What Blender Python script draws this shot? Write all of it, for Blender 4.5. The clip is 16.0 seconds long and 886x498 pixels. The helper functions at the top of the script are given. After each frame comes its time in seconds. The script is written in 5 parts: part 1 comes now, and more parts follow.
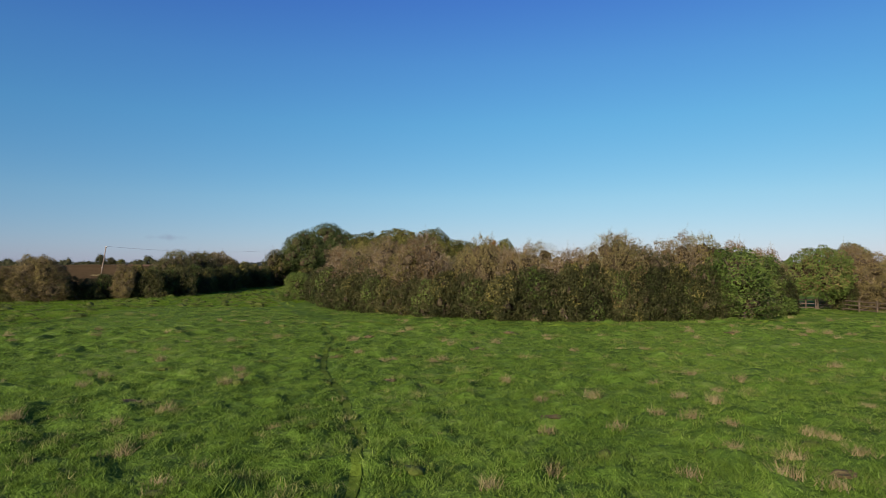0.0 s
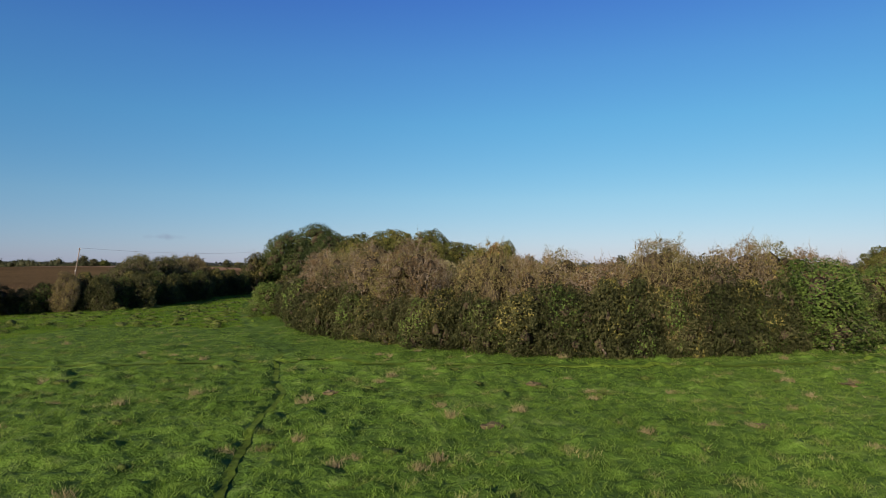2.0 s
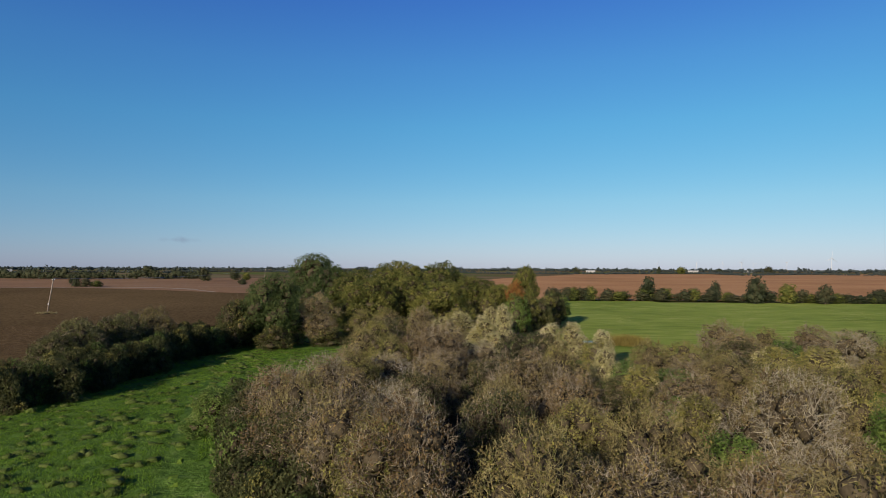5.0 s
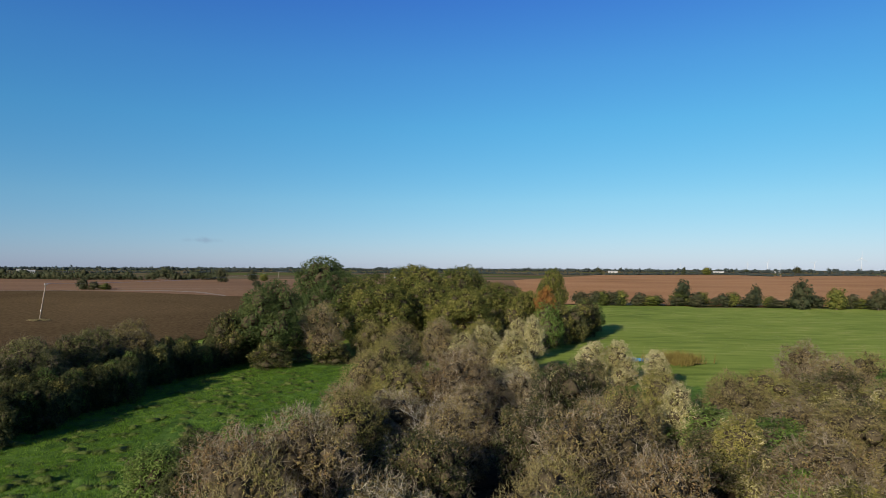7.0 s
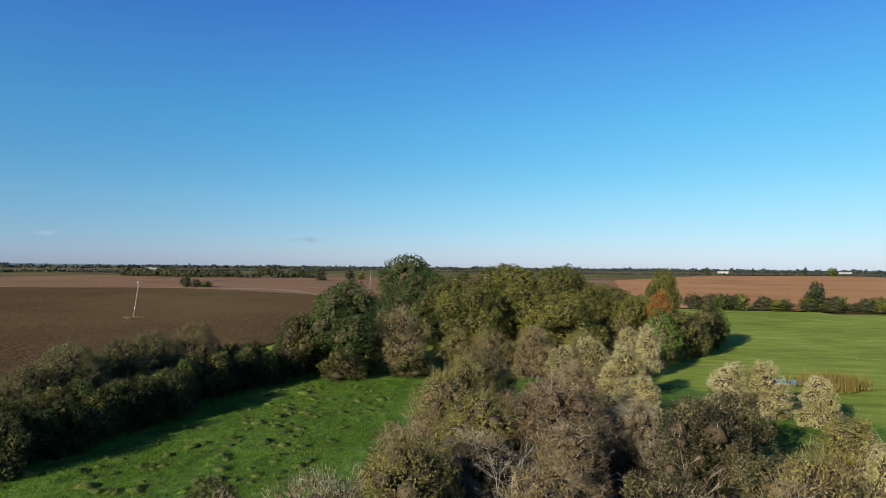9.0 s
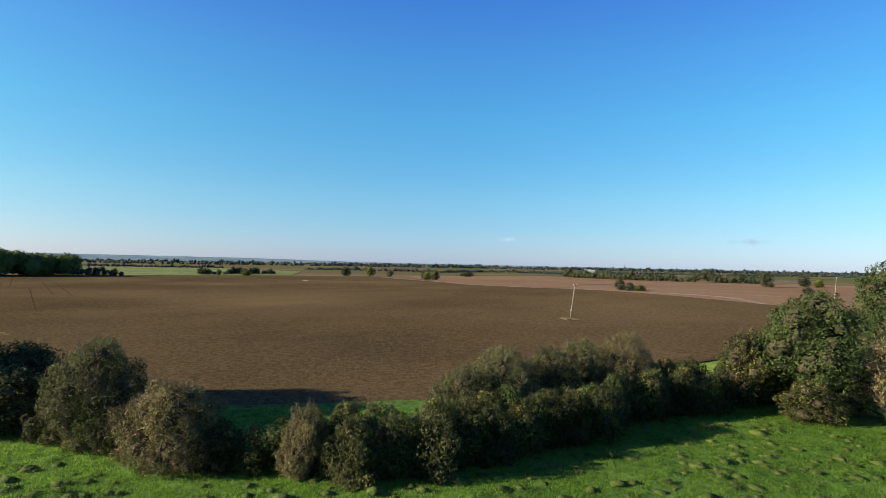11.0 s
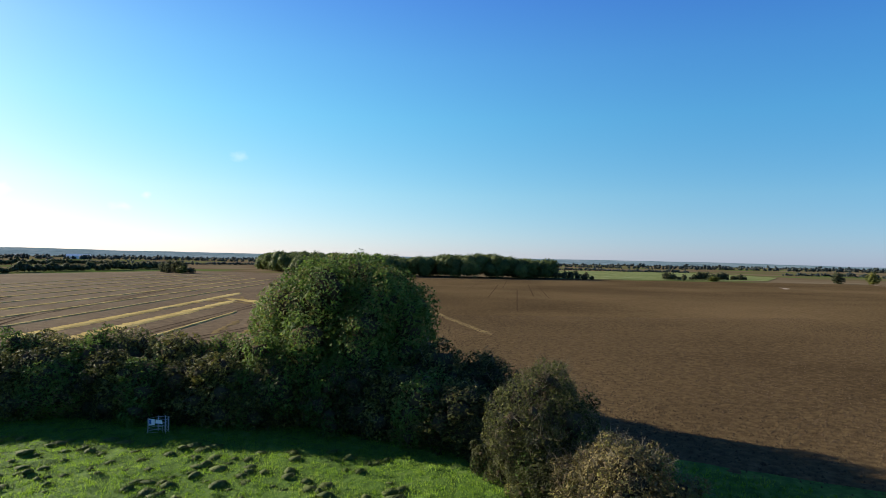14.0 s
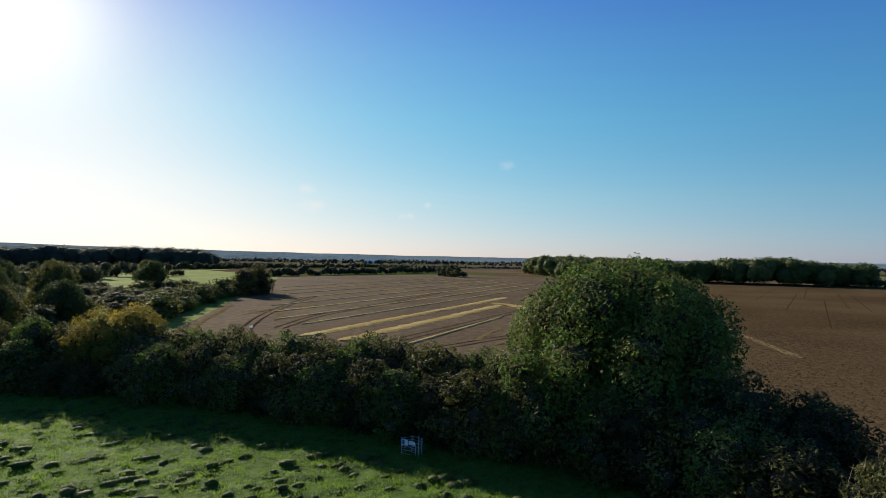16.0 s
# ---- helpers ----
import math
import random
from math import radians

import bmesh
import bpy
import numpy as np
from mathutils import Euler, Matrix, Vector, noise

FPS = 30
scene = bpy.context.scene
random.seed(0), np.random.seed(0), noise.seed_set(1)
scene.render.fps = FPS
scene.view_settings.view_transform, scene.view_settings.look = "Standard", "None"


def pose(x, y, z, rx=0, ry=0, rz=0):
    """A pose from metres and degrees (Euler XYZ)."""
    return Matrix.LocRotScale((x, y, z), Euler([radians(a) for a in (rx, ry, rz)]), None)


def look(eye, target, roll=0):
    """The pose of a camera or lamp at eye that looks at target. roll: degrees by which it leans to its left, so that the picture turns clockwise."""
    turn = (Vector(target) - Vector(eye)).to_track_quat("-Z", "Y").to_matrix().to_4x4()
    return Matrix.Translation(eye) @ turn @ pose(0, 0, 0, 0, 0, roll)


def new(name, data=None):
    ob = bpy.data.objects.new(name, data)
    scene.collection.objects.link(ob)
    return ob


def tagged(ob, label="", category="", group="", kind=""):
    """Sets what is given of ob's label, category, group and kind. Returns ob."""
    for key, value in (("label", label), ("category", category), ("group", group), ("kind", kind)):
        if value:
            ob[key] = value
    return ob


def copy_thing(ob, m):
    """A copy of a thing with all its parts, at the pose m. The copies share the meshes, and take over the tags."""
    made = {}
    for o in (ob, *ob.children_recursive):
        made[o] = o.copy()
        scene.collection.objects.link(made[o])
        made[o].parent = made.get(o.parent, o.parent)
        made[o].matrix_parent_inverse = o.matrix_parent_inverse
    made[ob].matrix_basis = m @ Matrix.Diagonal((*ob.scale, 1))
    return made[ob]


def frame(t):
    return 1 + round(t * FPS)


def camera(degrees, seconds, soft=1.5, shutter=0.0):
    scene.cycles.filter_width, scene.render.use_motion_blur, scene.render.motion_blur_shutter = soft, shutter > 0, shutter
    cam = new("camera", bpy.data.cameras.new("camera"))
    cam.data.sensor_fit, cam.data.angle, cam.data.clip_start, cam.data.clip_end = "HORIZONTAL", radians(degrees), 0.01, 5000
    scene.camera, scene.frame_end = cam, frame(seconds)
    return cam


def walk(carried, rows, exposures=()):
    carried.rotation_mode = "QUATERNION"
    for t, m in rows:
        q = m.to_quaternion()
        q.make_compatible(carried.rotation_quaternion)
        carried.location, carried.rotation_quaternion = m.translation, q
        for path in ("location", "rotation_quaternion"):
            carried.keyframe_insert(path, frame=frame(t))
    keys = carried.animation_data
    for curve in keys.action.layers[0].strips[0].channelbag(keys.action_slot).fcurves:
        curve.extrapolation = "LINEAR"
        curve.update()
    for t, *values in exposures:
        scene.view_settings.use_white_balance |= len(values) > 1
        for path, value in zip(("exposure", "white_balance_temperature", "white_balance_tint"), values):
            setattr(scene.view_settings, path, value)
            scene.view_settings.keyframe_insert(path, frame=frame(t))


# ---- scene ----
cam = camera(71.2, 16.0, soft=0.7)
PATH = [
    (0, pose(0.00, 0.00, 4.60, 91.37, 0.01, 0.00)),
    (0.5, pose(0.05, 2.76, 4.64, 91.38, 0.02, -0.01)),
    (1, pose(0.08, 5.72, 4.77, 91.38, -0.02, -0.04)),
    (1.5, pose(0.11, 8.46, 4.98, 91.38, -0.09, -0.08)),
    (2, pose(0.10, 11.44, 5.49, 91.39, -0.13, -0.15)),
    (2.5, pose(0.20, 14.21, 6.22, 91.44, -0.15, -0.11)),
    (3, pose(0.21, 17.14, 7.49, 91.54, -0.18, -0.02)),
    (3.5, pose(0.20, 20.06, 8.92, 91.59, -0.18, 0.15)),
    (4, pose(0.20, 22.97, 10.38, 91.60, -0.20, 0.35)),
    (4.5, pose(0.21, 25.92, 11.79, 91.66, -0.21, 0.62)),
    (7, pose(-0.27, 41.59, 13.46, 91.67, -0.23, 2.88)),
    (7.5, pose(-0.34, 44.85, 13.49, 91.64, -0.24, 2.97)),
    (8, pose(-0.46, 47.94, 13.45, 91.63, -0.25, 3.22)),
    (10.3, pose(-2.52, 58.06, 13.63, 91.40, -0.85, 35.83)),
    (10.5, pose(-3.10, 58.80, 13.64, 91.39, -0.90, 40.03)),
    (11, pose(-5.07, 60.55, 13.64, 91.33, -1.05, 50.44)),
    (11.5, pose(-7.13, 61.95, 13.70, 91.24, -1.17, 58.55)),
    (12, pose(-9.31, 63.12, 13.68, 91.18, -1.21, 66.77)),
    (12.5, pose(-11.65, 64.00, 13.69, 91.12, -1.19, 74.63)),
    (13, pose(-14.12, 64.65, 13.68, 91.05, -1.11, 80.75)),
    (13.5, pose(-16.60, 64.94, 13.71, 91.00, -1.02, 85.98)),
    (14, pose(-18.92, 65.05, 13.73, 91.00, -0.98, 91.58)),
    (14.5, pose(-21.15, 64.88, 13.78, 90.95, -0.94, 97.44)),
    (15, pose(-23.35, 64.46, 13.81, 90.96, -0.93, 103.51)),
    (15.5, pose(-25.49, 63.88, 13.82, 90.97, -0.91, 109.65)),
    (16, pose(-27.36, 63.03, 13.87, 90.99, -0.90, 115.80)),
]
EXPOSURES = [(0.0, 0.5, 6850, 16), (3.0, 0.48, 6850, 16), (4.5, 0.42, 6650, 13), (7.5, 0.6, 6420, 7), (10.5, 1.06, 6600, 5), (11.0, 1.2, 6700, 3), (11.5, 1.28, 6850, 1), (12.5, 1.3, 6850, 1),
             (13.0, 1.23, 6750, 2), (13.5, 1.12, 6600, 4), (14.5, 0.95, 6550, 5), (16.0, 0.54, 6500, 7)]
walk(cam, PATH, EXPOSURES)

# ---- light ----
SUN_AZ, SUN_EL = 151.5, 18.2      # degrees left of the first view, degrees above the horizon
world = bpy.data.worlds.new("sky")
scene.world = world
world.use_nodes = True
wn = world.node_tree.nodes
sky = wn.new("ShaderNodeTexSky")
sky.sky_type, sky.sun_disc = "NISHITA", False
sky.sun_elevation, sky.sun_rotation = radians(SUN_EL), radians(-SUN_AZ)
sky.altitude, sky.air_density, sky.dust_density, sky.ozone_density = 300, 0.85, 0.3, 6.0
wl = world.node_tree.links


def sky_mix(kind, a, b, fac=1.0):
    """One colour step of the sky: a node's socket with a colour or another socket."""
    n = wn.new("ShaderNodeMix")
    n.data_type, n.blend_type, n.clamp_factor = "RGBA", kind, True
    for slot, v in ((0, fac), (6, a), (7, b)):
        if isinstance(v, (int, float)):
            n.inputs[slot].default_value = v
        elif isinstance(v, tuple):
            n.inputs[slot].default_value = (*v, 1)
        else:
            wl.new(v, n.inputs[slot])
    return n.outputs[2]


def sky_math(op, a, b=0.0, c=0.0):
    n = wn.new("ShaderNodeMath")
    n.operation = op
    for i, v in enumerate((a, b, c)):
        if isinstance(v, (int, float)):
            n.inputs[i].default_value = v
        else:
            wl.new(v, n.inputs[i])
    return n.outputs[0]


def sky_vec(op, a, b, out=0):
    n = wn.new("ShaderNodeVectorMath")
    n.operation = op
    wl.new(a, n.inputs[0])
    if isinstance(b, tuple):
        n.inputs[1].default_value = b
    else:
        wl.new(b, n.inputs[1])
    return n.outputs[out]


bearing = wn.new("ShaderNodeTexCoord").outputs["Generated"]
SUN_DIR = Vector((-math.sin(radians(SUN_AZ)) * math.cos(radians(SUN_EL)), math.cos(radians(SUN_AZ)) * math.cos(radians(SUN_EL)), math.sin(radians(SUN_EL))))
clear = wn.new("ShaderNodeHueSaturation")
clear.inputs["Saturation"].default_value = 1.13
wl.new(sky.outputs["Color"], clear.inputs["Color"])
tone = sky_mix("MULTIPLY", clear.outputs["Color"], (1.235, 0.884, 0.637))
tone = sky_mix("ADD", tone, (0.22, 0.80, 1.95))
# the blue deepens with height, and haze greys it along the horizon
height = wn.new("ShaderNodeSeparateXYZ")
wl.new(bearing, height.inputs[0])
deep = wn.new("ShaderNodeValToRGB")
stops = [(0.0, (0.56, 0.62, 0.80)), (0.06, (0.64, 0.71, 0.83)), (0.155, (0.76, 0.82, 0.86)), (0.332, (0.70, 0.87, 0.94)), (0.464, (0.67, 0.78, 0.97)), (0.60, (0.58, 0.61, 0.97)), (1.0, (0.24, 0.26, 0.46))]
while len(deep.color_ramp.elements) < len(stops):
    deep.color_ramp.elements.new(0.5)
for el, (at, col) in zip(deep.color_ramp.elements, stops):
    el.position, el.color = at, (*col, 1)
wl.new(sky_math("MULTIPLY", height.outputs[2], 1.5), deep.inputs[0])
tone = sky_mix("MULTIPLY", tone, deep.outputs[0])
# whiter towards the sun, with its bright ring
facing = sky_vec("DOT_PRODUCT", bearing, (SUN_DIR.x, SUN_DIR.y, 0.0), 1)
tone = sky_mix("MULTIPLY", tone, (1.34, 1.12, 0.92), sky_math("MULTIPLY_ADD", facing, 0.8, 0.15))
near_sun = sky_math("MAXIMUM", sky_vec("DOT_PRODUCT", bearing, tuple(SUN_DIR), 1), 0.0)
tone = sky_mix("ADD", tone, (7.0, 7.0, 6.6), sky_math("POWER", near_sun, 260.0))
across = sky_vec("DOT_PRODUCT", bearing, tuple(SUN_DIR), 1)
dim = sky_math("MULTIPLY_ADD", sky_math("MULTIPLY", across, across), 0.34, 0.80)
scaled = wn.new("ShaderNodeVectorMath")
scaled.operation = "SCALE"
wl.new(tone, scaled.inputs[0])
wl.new(dim, scaled.inputs["Scale"])
tone = scaled.outputs[0]
# a few small far clouds: bearing, half width, half height, brightness
CLOUDS = [((-0.780, -0.616, 0.107), 0.016, 0.009, 0.40),
          ((-0.787, -0.611, 0.083), 0.026, 0.010, 0.40),
          ((-0.871, -0.486, 0.069), 0.022, 0.007, 0.24),
          ((-0.885, -0.457, 0.087), 0.011, 0.006, 0.28),
          ((-0.929, -0.338, 0.152), 0.014, 0.009, 0.14),
          ((-0.700, 0.713, 0.040), 0.015, 0.005, 0.10),
          ((-0.404, 0.914, 0.039), 0.024, 0.005, -0.35),
          ((-0.417, 0.908, 0.039), 0.024, 0.004, -0.20)]
fluff = wn.new("ShaderNodeTexNoise")
fluff.inputs["Scale"].default_value, fluff.inputs["Detail"].default_value = 75.0, 4.0
wl.new(bearing, fluff.inputs["Vector"])
ragged = sky_math("MULTIPLY", fluff.outputs["Fac"], 1.9)
for at, wide, high, bright in CLOUDS:
    off = sky_vec("MULTIPLY", sky_vec("SUBTRACT", bearing, at), (1 / wide, 1 / wide, 1 / high))
    body = sky_math("SUBTRACT", 1.95, sky_math("ADD", sky_vec("LENGTH", off, off, 1), ragged))
    body = sky_math("MINIMUM", sky_math("MAXIMUM", body, 0.0), 1.0)
    tone = sky_mix("MIX", tone, (7.0, 7.0, 6.9) if bright > 0 else (1.4, 1.75, 2.5), sky_math("MULTIPLY", body, abs(bright)))
# the glare stays short of blinding
soft = sky_vec("DIVIDE", tone, (7.4, 7.4, 7.4))
soft = sky_vec("MULTIPLY", soft, soft)
soft = sky_vec("ADD", soft, (1.0, 1.0, 1.0))
root = wn.new("ShaderNodeVectorMath")
root.operation = "POWER"
wl.new(soft, root.inputs[0])
root.inputs[1].default_value = (0.5, 0.5, 0.5)
wl.new(sky_vec("DIVIDE", tone, root.outputs[0]), wn["Background"].inputs["Color"])
wn["Background"].inputs["Strength"].default_value = 0.118
sun = new("sun", bpy.data.lights.new("sun", "SUN"))
sun.data.energy, sun.data.angle, sun.data.color = 5.0, radians(0.6), (1.0, 0.88, 0.72)
sun.matrix_world = look(SUN_DIR * 100, (0, 0, 0))


# ---- materials ----
def ramp(nt, fac, colors):
    r = nt.nodes.new("ShaderNodeValToRGB")
    els = r.color_ramp.elements
    while len(els) < len(colors):
        els.new(0.5)
    for i, c in enumerate(colors):
        els[i].position = i / (len(colors) - 1)
        els[i].color = (*c, 1)
    nt.links.new(fac, r.inputs[0])
    return r.outputs[0]


def math_node(nt, op, a, b=None, c=None):
    m = nt.nodes.new("ShaderNodeMath")
    m.operation = op
    for i, v in enumerate((a, b, c)):
        if v is None:
            continue
        if isinstance(v, (int, float)):
            m.inputs[i].default_value = v
        else:
            nt.links.new(v, m.inputs[i])
    return m.outputs[0]


def noise_node(nt, vec, scale, detail=3.0, rough=0.55, stretch=None):
    if stretch:
        mp = nt.nodes.new("ShaderNodeMapping")
        mp.inputs["Rotation"].default_value = (0, 0, stretch[0])
        mp.inputs["Scale"].default_value = (stretch[1], stretch[2], 1)
        nt.links.new(vec, mp.inputs["Vector"])
        vec = mp.outputs[0]
    n = nt.nodes.new("ShaderNodeTexNoise")
    n.inputs["Scale"].default_value, n.inputs["Detail"].default_value, n.inputs["Roughness"].default_value = scale, detail, rough
    nt.links.new(vec, n.inputs["Vector"])
    return n.outputs["Fac"]


def material(name, colors, big=0.3, small=4.0, weights=(0.5, 0.5), island=0.0, per_object=0.0, rough=0.8, spec=0.25,
             bump=0.0, bump_scale=8.0, through_light=0.0, metal=0.0, gain=1.6, stretch=None, coords="Position", fine=0.0):
    """Noise at two sizes, a random shift for each loose piece and each object, into a row of colours."""
    mat = bpy.data.materials.new(name)
    mat.use_nodes = True
    nt = mat.node_tree
    bsdf = nt.nodes["Principled BSDF"]
    geo = nt.nodes.new("ShaderNodeNewGeometry")
    if coords == "Object":
        vec = nt.nodes.new("ShaderNodeTexCoord").outputs["Object"]
    else:
        vec = geo.outputs["Position"]
    a = math_node(nt, "MULTIPLY", math_node(nt, "SUBTRACT", noise_node(nt, vec, big), 0.5), weights[0] * gain * 2)
    b = math_node(nt, "MULTIPLY", math_node(nt, "SUBTRACT", noise_node(nt, vec, small, stretch=stretch), 0.5), weights[1] * gain * 2)
    fac = math_node(nt, "ADD", math_node(nt, "ADD", a, b), 0.5)
    if fine:
        fac = math_node(nt, "ADD", fac, math_node(nt, "MULTIPLY", math_node(nt, "SUBTRACT", noise_node(nt, vec, 7.0, 2.0, 0.7), 0.5), fine * 2))
    if island:
        fac = math_node(nt, "ADD", fac, math_node(nt, "MULTIPLY", math_node(nt, "SUBTRACT", geo.outputs["Random Per Island"], 0.5), island))
    if per_object:
        info = nt.nodes.new("ShaderNodeObjectInfo")
        fac = math_node(nt, "ADD", fac, math_node(nt, "MULTIPLY", math_node(nt, "SUBTRACT", info.outputs["Random"], 0.5), per_object))
    col = ramp(nt, fac, colors)
    nt.links.new(col, bsdf.inputs["Base Color"])
    bsdf.inputs["Roughness"].default_value = rough
    bsdf.inputs["Specular IOR Level"].default_value = spec
    bsdf.inputs["Metallic"].default_value = metal
    if bump:
        bn = nt.nodes.new("ShaderNodeBump")
        bn.inputs["Strength"].default_value, bn.inputs["Distance"].default_value = 1.0, bump
        nt.links.new(noise_node(nt, vec, bump_scale, 4.0, 0.65), bn.inputs["Height"])
        nt.links.new(bn.outputs[0], bsdf.inputs["Normal"])
    if through_light:
        tr = nt.nodes.new("ShaderNodeBsdfTranslucent")
        mix = nt.nodes.new("ShaderNodeMixShader")
        mix.inputs[0].default_value = through_light
        nt.links.new(col, tr.inputs["Color"])
        nt.links.new(bsdf.outputs[0], mix.inputs[1])
        nt.links.new(tr.outputs[0], mix.inputs[2])
        nt.links.new(mix.outputs[0], nt.nodes["Material Output"].inputs["Surface"])
    return mat


def leafy(name, colors, through_light=0.36, island=0.5, per_object=0.4, rough=0.72):
    return material(name, colors, big=0.35, small=1.5, weights=(0.4, 0.5), island=island, per_object=per_object, rough=rough, spec=0.2,
                    through_light=through_light, fine=0.5, bump=0.12, bump_scale=5.0)


M_TURF = material("turf", [(0.034, 0.068, 0.010), (0.057, 0.112, 0.014), (0.083, 0.150, 0.022), (0.122, 0.180, 0.042)], big=0.09, small=1.3,
                  weights=(0.35, 0.6), bump=0.16, bump_scale=2.6, rough=0.9, spec=0.1)
M_LUSH = material("lush_grass_blades", [(0.074, 0.135, 0.012), (0.123, 0.225, 0.018), (0.172, 0.29, 0.028), (0.255, 0.33, 0.07)], big=0.12, small=0.9,
                  weights=(0.4, 0.35), island=0.5, rough=0.6, through_light=0.68)
M_BLADES = material("grass_blades", [(0.067, 0.125, 0.018), (0.125, 0.218, 0.028), (0.174, 0.280, 0.040), (0.258, 0.336, 0.078)], big=0.12, small=0.9,
                    weights=(0.28, 0.25), island=0.6, rough=0.6, through_light=0.5)
M_TUSSOCK = material("tussock_blades", [(0.075, 0.105, 0.02), (0.13, 0.17, 0.035), (0.2, 0.215, 0.07), (0.30, 0.27, 0.12)], big=0.3, small=2.0,
                     weights=(0.3, 0.3), island=0.9, rough=0.7, through_light=0.2)
M_WORN = material("worn_turf", [(0.062, 0.092, 0.014), (0.095, 0.150, 0.020), (0.130, 0.195, 0.030)], big=0.5, small=4, bump=0.03, bump_scale=6, spec=0.03)
M_PLOUGH = material("ploughed_soil", [(0.055, 0.038, 0.020), (0.086, 0.059, 0.031), (0.119, 0.083, 0.042), (0.163, 0.110, 0.058)], big=0.012, small=1.4,
                    weights=(0.5, 0.5), bump=0.24, bump_scale=3.2, rough=1.0, spec=0.0)
M_FAR_SOIL = material("dry_red_soil", [(0.147, 0.078, 0.038), (0.189, 0.104, 0.051), (0.230, 0.132, 0.066), (0.276, 0.164, 0.087)], big=0.01, small=0.5, weights=(0.5, 0.4), bump=0.1,
                      bump_scale=1.2, rough=0.95, spec=0.1)
M_RED_SOIL = material("reddish_soil", [(0.240, 0.116, 0.044), (0.330, 0.163, 0.064), (0.400, 0.206, 0.086), (0.460, 0.260, 0.116)], big=0.01, small=0.5, weights=(0.5, 0.4), bump=0.1,
                      bump_scale=1.2, rough=0.95, spec=0.1)
M_CLOD = material("soil_clod", [(0.050, 0.034, 0.018), (0.086, 0.058, 0.032), (0.130, 0.090, 0.053)], big=0.05, small=3, island=0.6, bump=0.03,
                  bump_scale=14, rough=0.95, spec=0.1)
M_STUBBLE = material("stubble", [(0.07, 0.048, 0.03), (0.105, 0.073, 0.045), (0.14, 0.10, 0.06), (0.19, 0.138, 0.08)], big=0.03, small=0.6,
                     weights=(0.4, 0.5), bump=0.12, bump_scale=2.5, rough=1.0, spec=0.02)
M_STRAW = material("straw", [(0.30, 0.222, 0.09), (0.445, 0.335, 0.13), (0.55, 0.435, 0.195)], big=0.1, small=2, bump=0.08, bump_scale=5, rough=1.0, spec=0.0)
M_THIN_STRAW = material("thin_straw", [(0.122, 0.086, 0.050), (0.187, 0.137, 0.065), (0.238, 0.180, 0.079)], big=0.3, small=2, bump=0.05, bump_scale=5, rough=1.0, spec=0.0)
M_RUT = material("wheel_rut", [(0.040, 0.029, 0.020), (0.088, 0.062, 0.040)], big=0.2, small=2, bump=0.05, bump_scale=4, rough=1.0, spec=0.0)
M_FURROW = material("damp_furrow", [(0.046, 0.030, 0.017), (0.072, 0.047, 0.026)], big=0.2, small=2, bump=0.05, bump_scale=4, rough=1.0, spec=0.0)
M_CHALK = material("chalky_track", [(0.17, 0.12, 0.08), (0.24, 0.18, 0.125), (0.34, 0.28, 0.21)], big=0.06, small=1.0, bump=0.05, bump_scale=3)
M_MEADOW = material("meadow", [(0.105, 0.14, 0.026), (0.155, 0.21, 0.038), (0.22, 0.275, 0.055), (0.31, 0.31, 0.10)], big=0.03, small=0.35,
                    weights=(0.35, 0.5), bump=0.12, bump_scale=1.2, rough=1.0, spec=0.02, stretch=(0.1, 0.3, 1.6))
M_PALE_MEADOW = material("pale_meadow", [(0.10, 0.125, 0.04), (0.135, 0.16, 0.054), (0.175, 0.195, 0.075), (0.23, 0.23, 0.11)], big=0.02, small=0.1,
                         weights=(0.4, 0.5), rough=1.0, spec=0.02, stretch=(0.3, 0.4, 1.6))
M_FAR = material("far_farmland", [(0.06, 0.09, 0.025), (0.09, 0.125, 0.035), (0.125, 0.09, 0.055), (0.17, 0.135, 0.085), (0.085, 0.125, 0.035)], big=0.0045, small=0.004,
                 weights=(0.6, 0.5), rough=1.0, spec=0.0, stretch=(0.3, 0.6, 2.2))
M_BARK = material("bark", [(0.05, 0.04, 0.03), (0.10, 0.08, 0.06), (0.16, 0.13, 0.10)], big=1.0, small=9, bump=0.02, bump_scale=20, rough=0.95)
M_TWIG = material("thorn_twigs", [(0.105, 0.086, 0.060), (0.19, 0.156, 0.11), (0.30, 0.25, 0.182)], big=0.4, small=2, island=0.7, per_object=0.3, rough=0.9)
M_PALE_TWIG = material("pale_twigs", [(0.147, 0.122, 0.087), (0.225, 0.198, 0.142), (0.32, 0.286, 0.214)], big=0.6, small=3, island=0.5, rough=0.9)
M_LICHEN = material("lichened_twigs", [(0.111, 0.090, 0.041), (0.167, 0.143, 0.060), (0.237, 0.209, 0.097)], big=0.5, small=3, island=0.6, per_object=0.3, rough=0.9)
# dark twig brown; shade deep inside the crowns is put into the colour
M_INNER_SHADE = material("inner_shade_twigs", [(0.035, 0.029, 0.018), (0.065, 0.052, 0.033), (0.09, 0.072, 0.046)], big=1.0, small=6, rough=1.0, spec=0.0)
M_THORN_LEAF = leafy("thorn_leaves", [(0.051, 0.040, 0.015), (0.117, 0.092, 0.035), (0.184, 0.147, 0.056), (0.251, 0.200, 0.082)], through_light=0.2)
M_RUSSET = leafy("russet_leaves", [(0.066, 0.043, 0.019), (0.140, 0.094, 0.040), (0.207, 0.140, 0.058)], through_light=0.2)
M_OLIVE = leafy("olive_leaves", [(0.047, 0.045, 0.012), (0.111, 0.105, 0.025), (0.194, 0.179, 0.043), (0.275, 0.242, 0.068)], through_light=0.2)
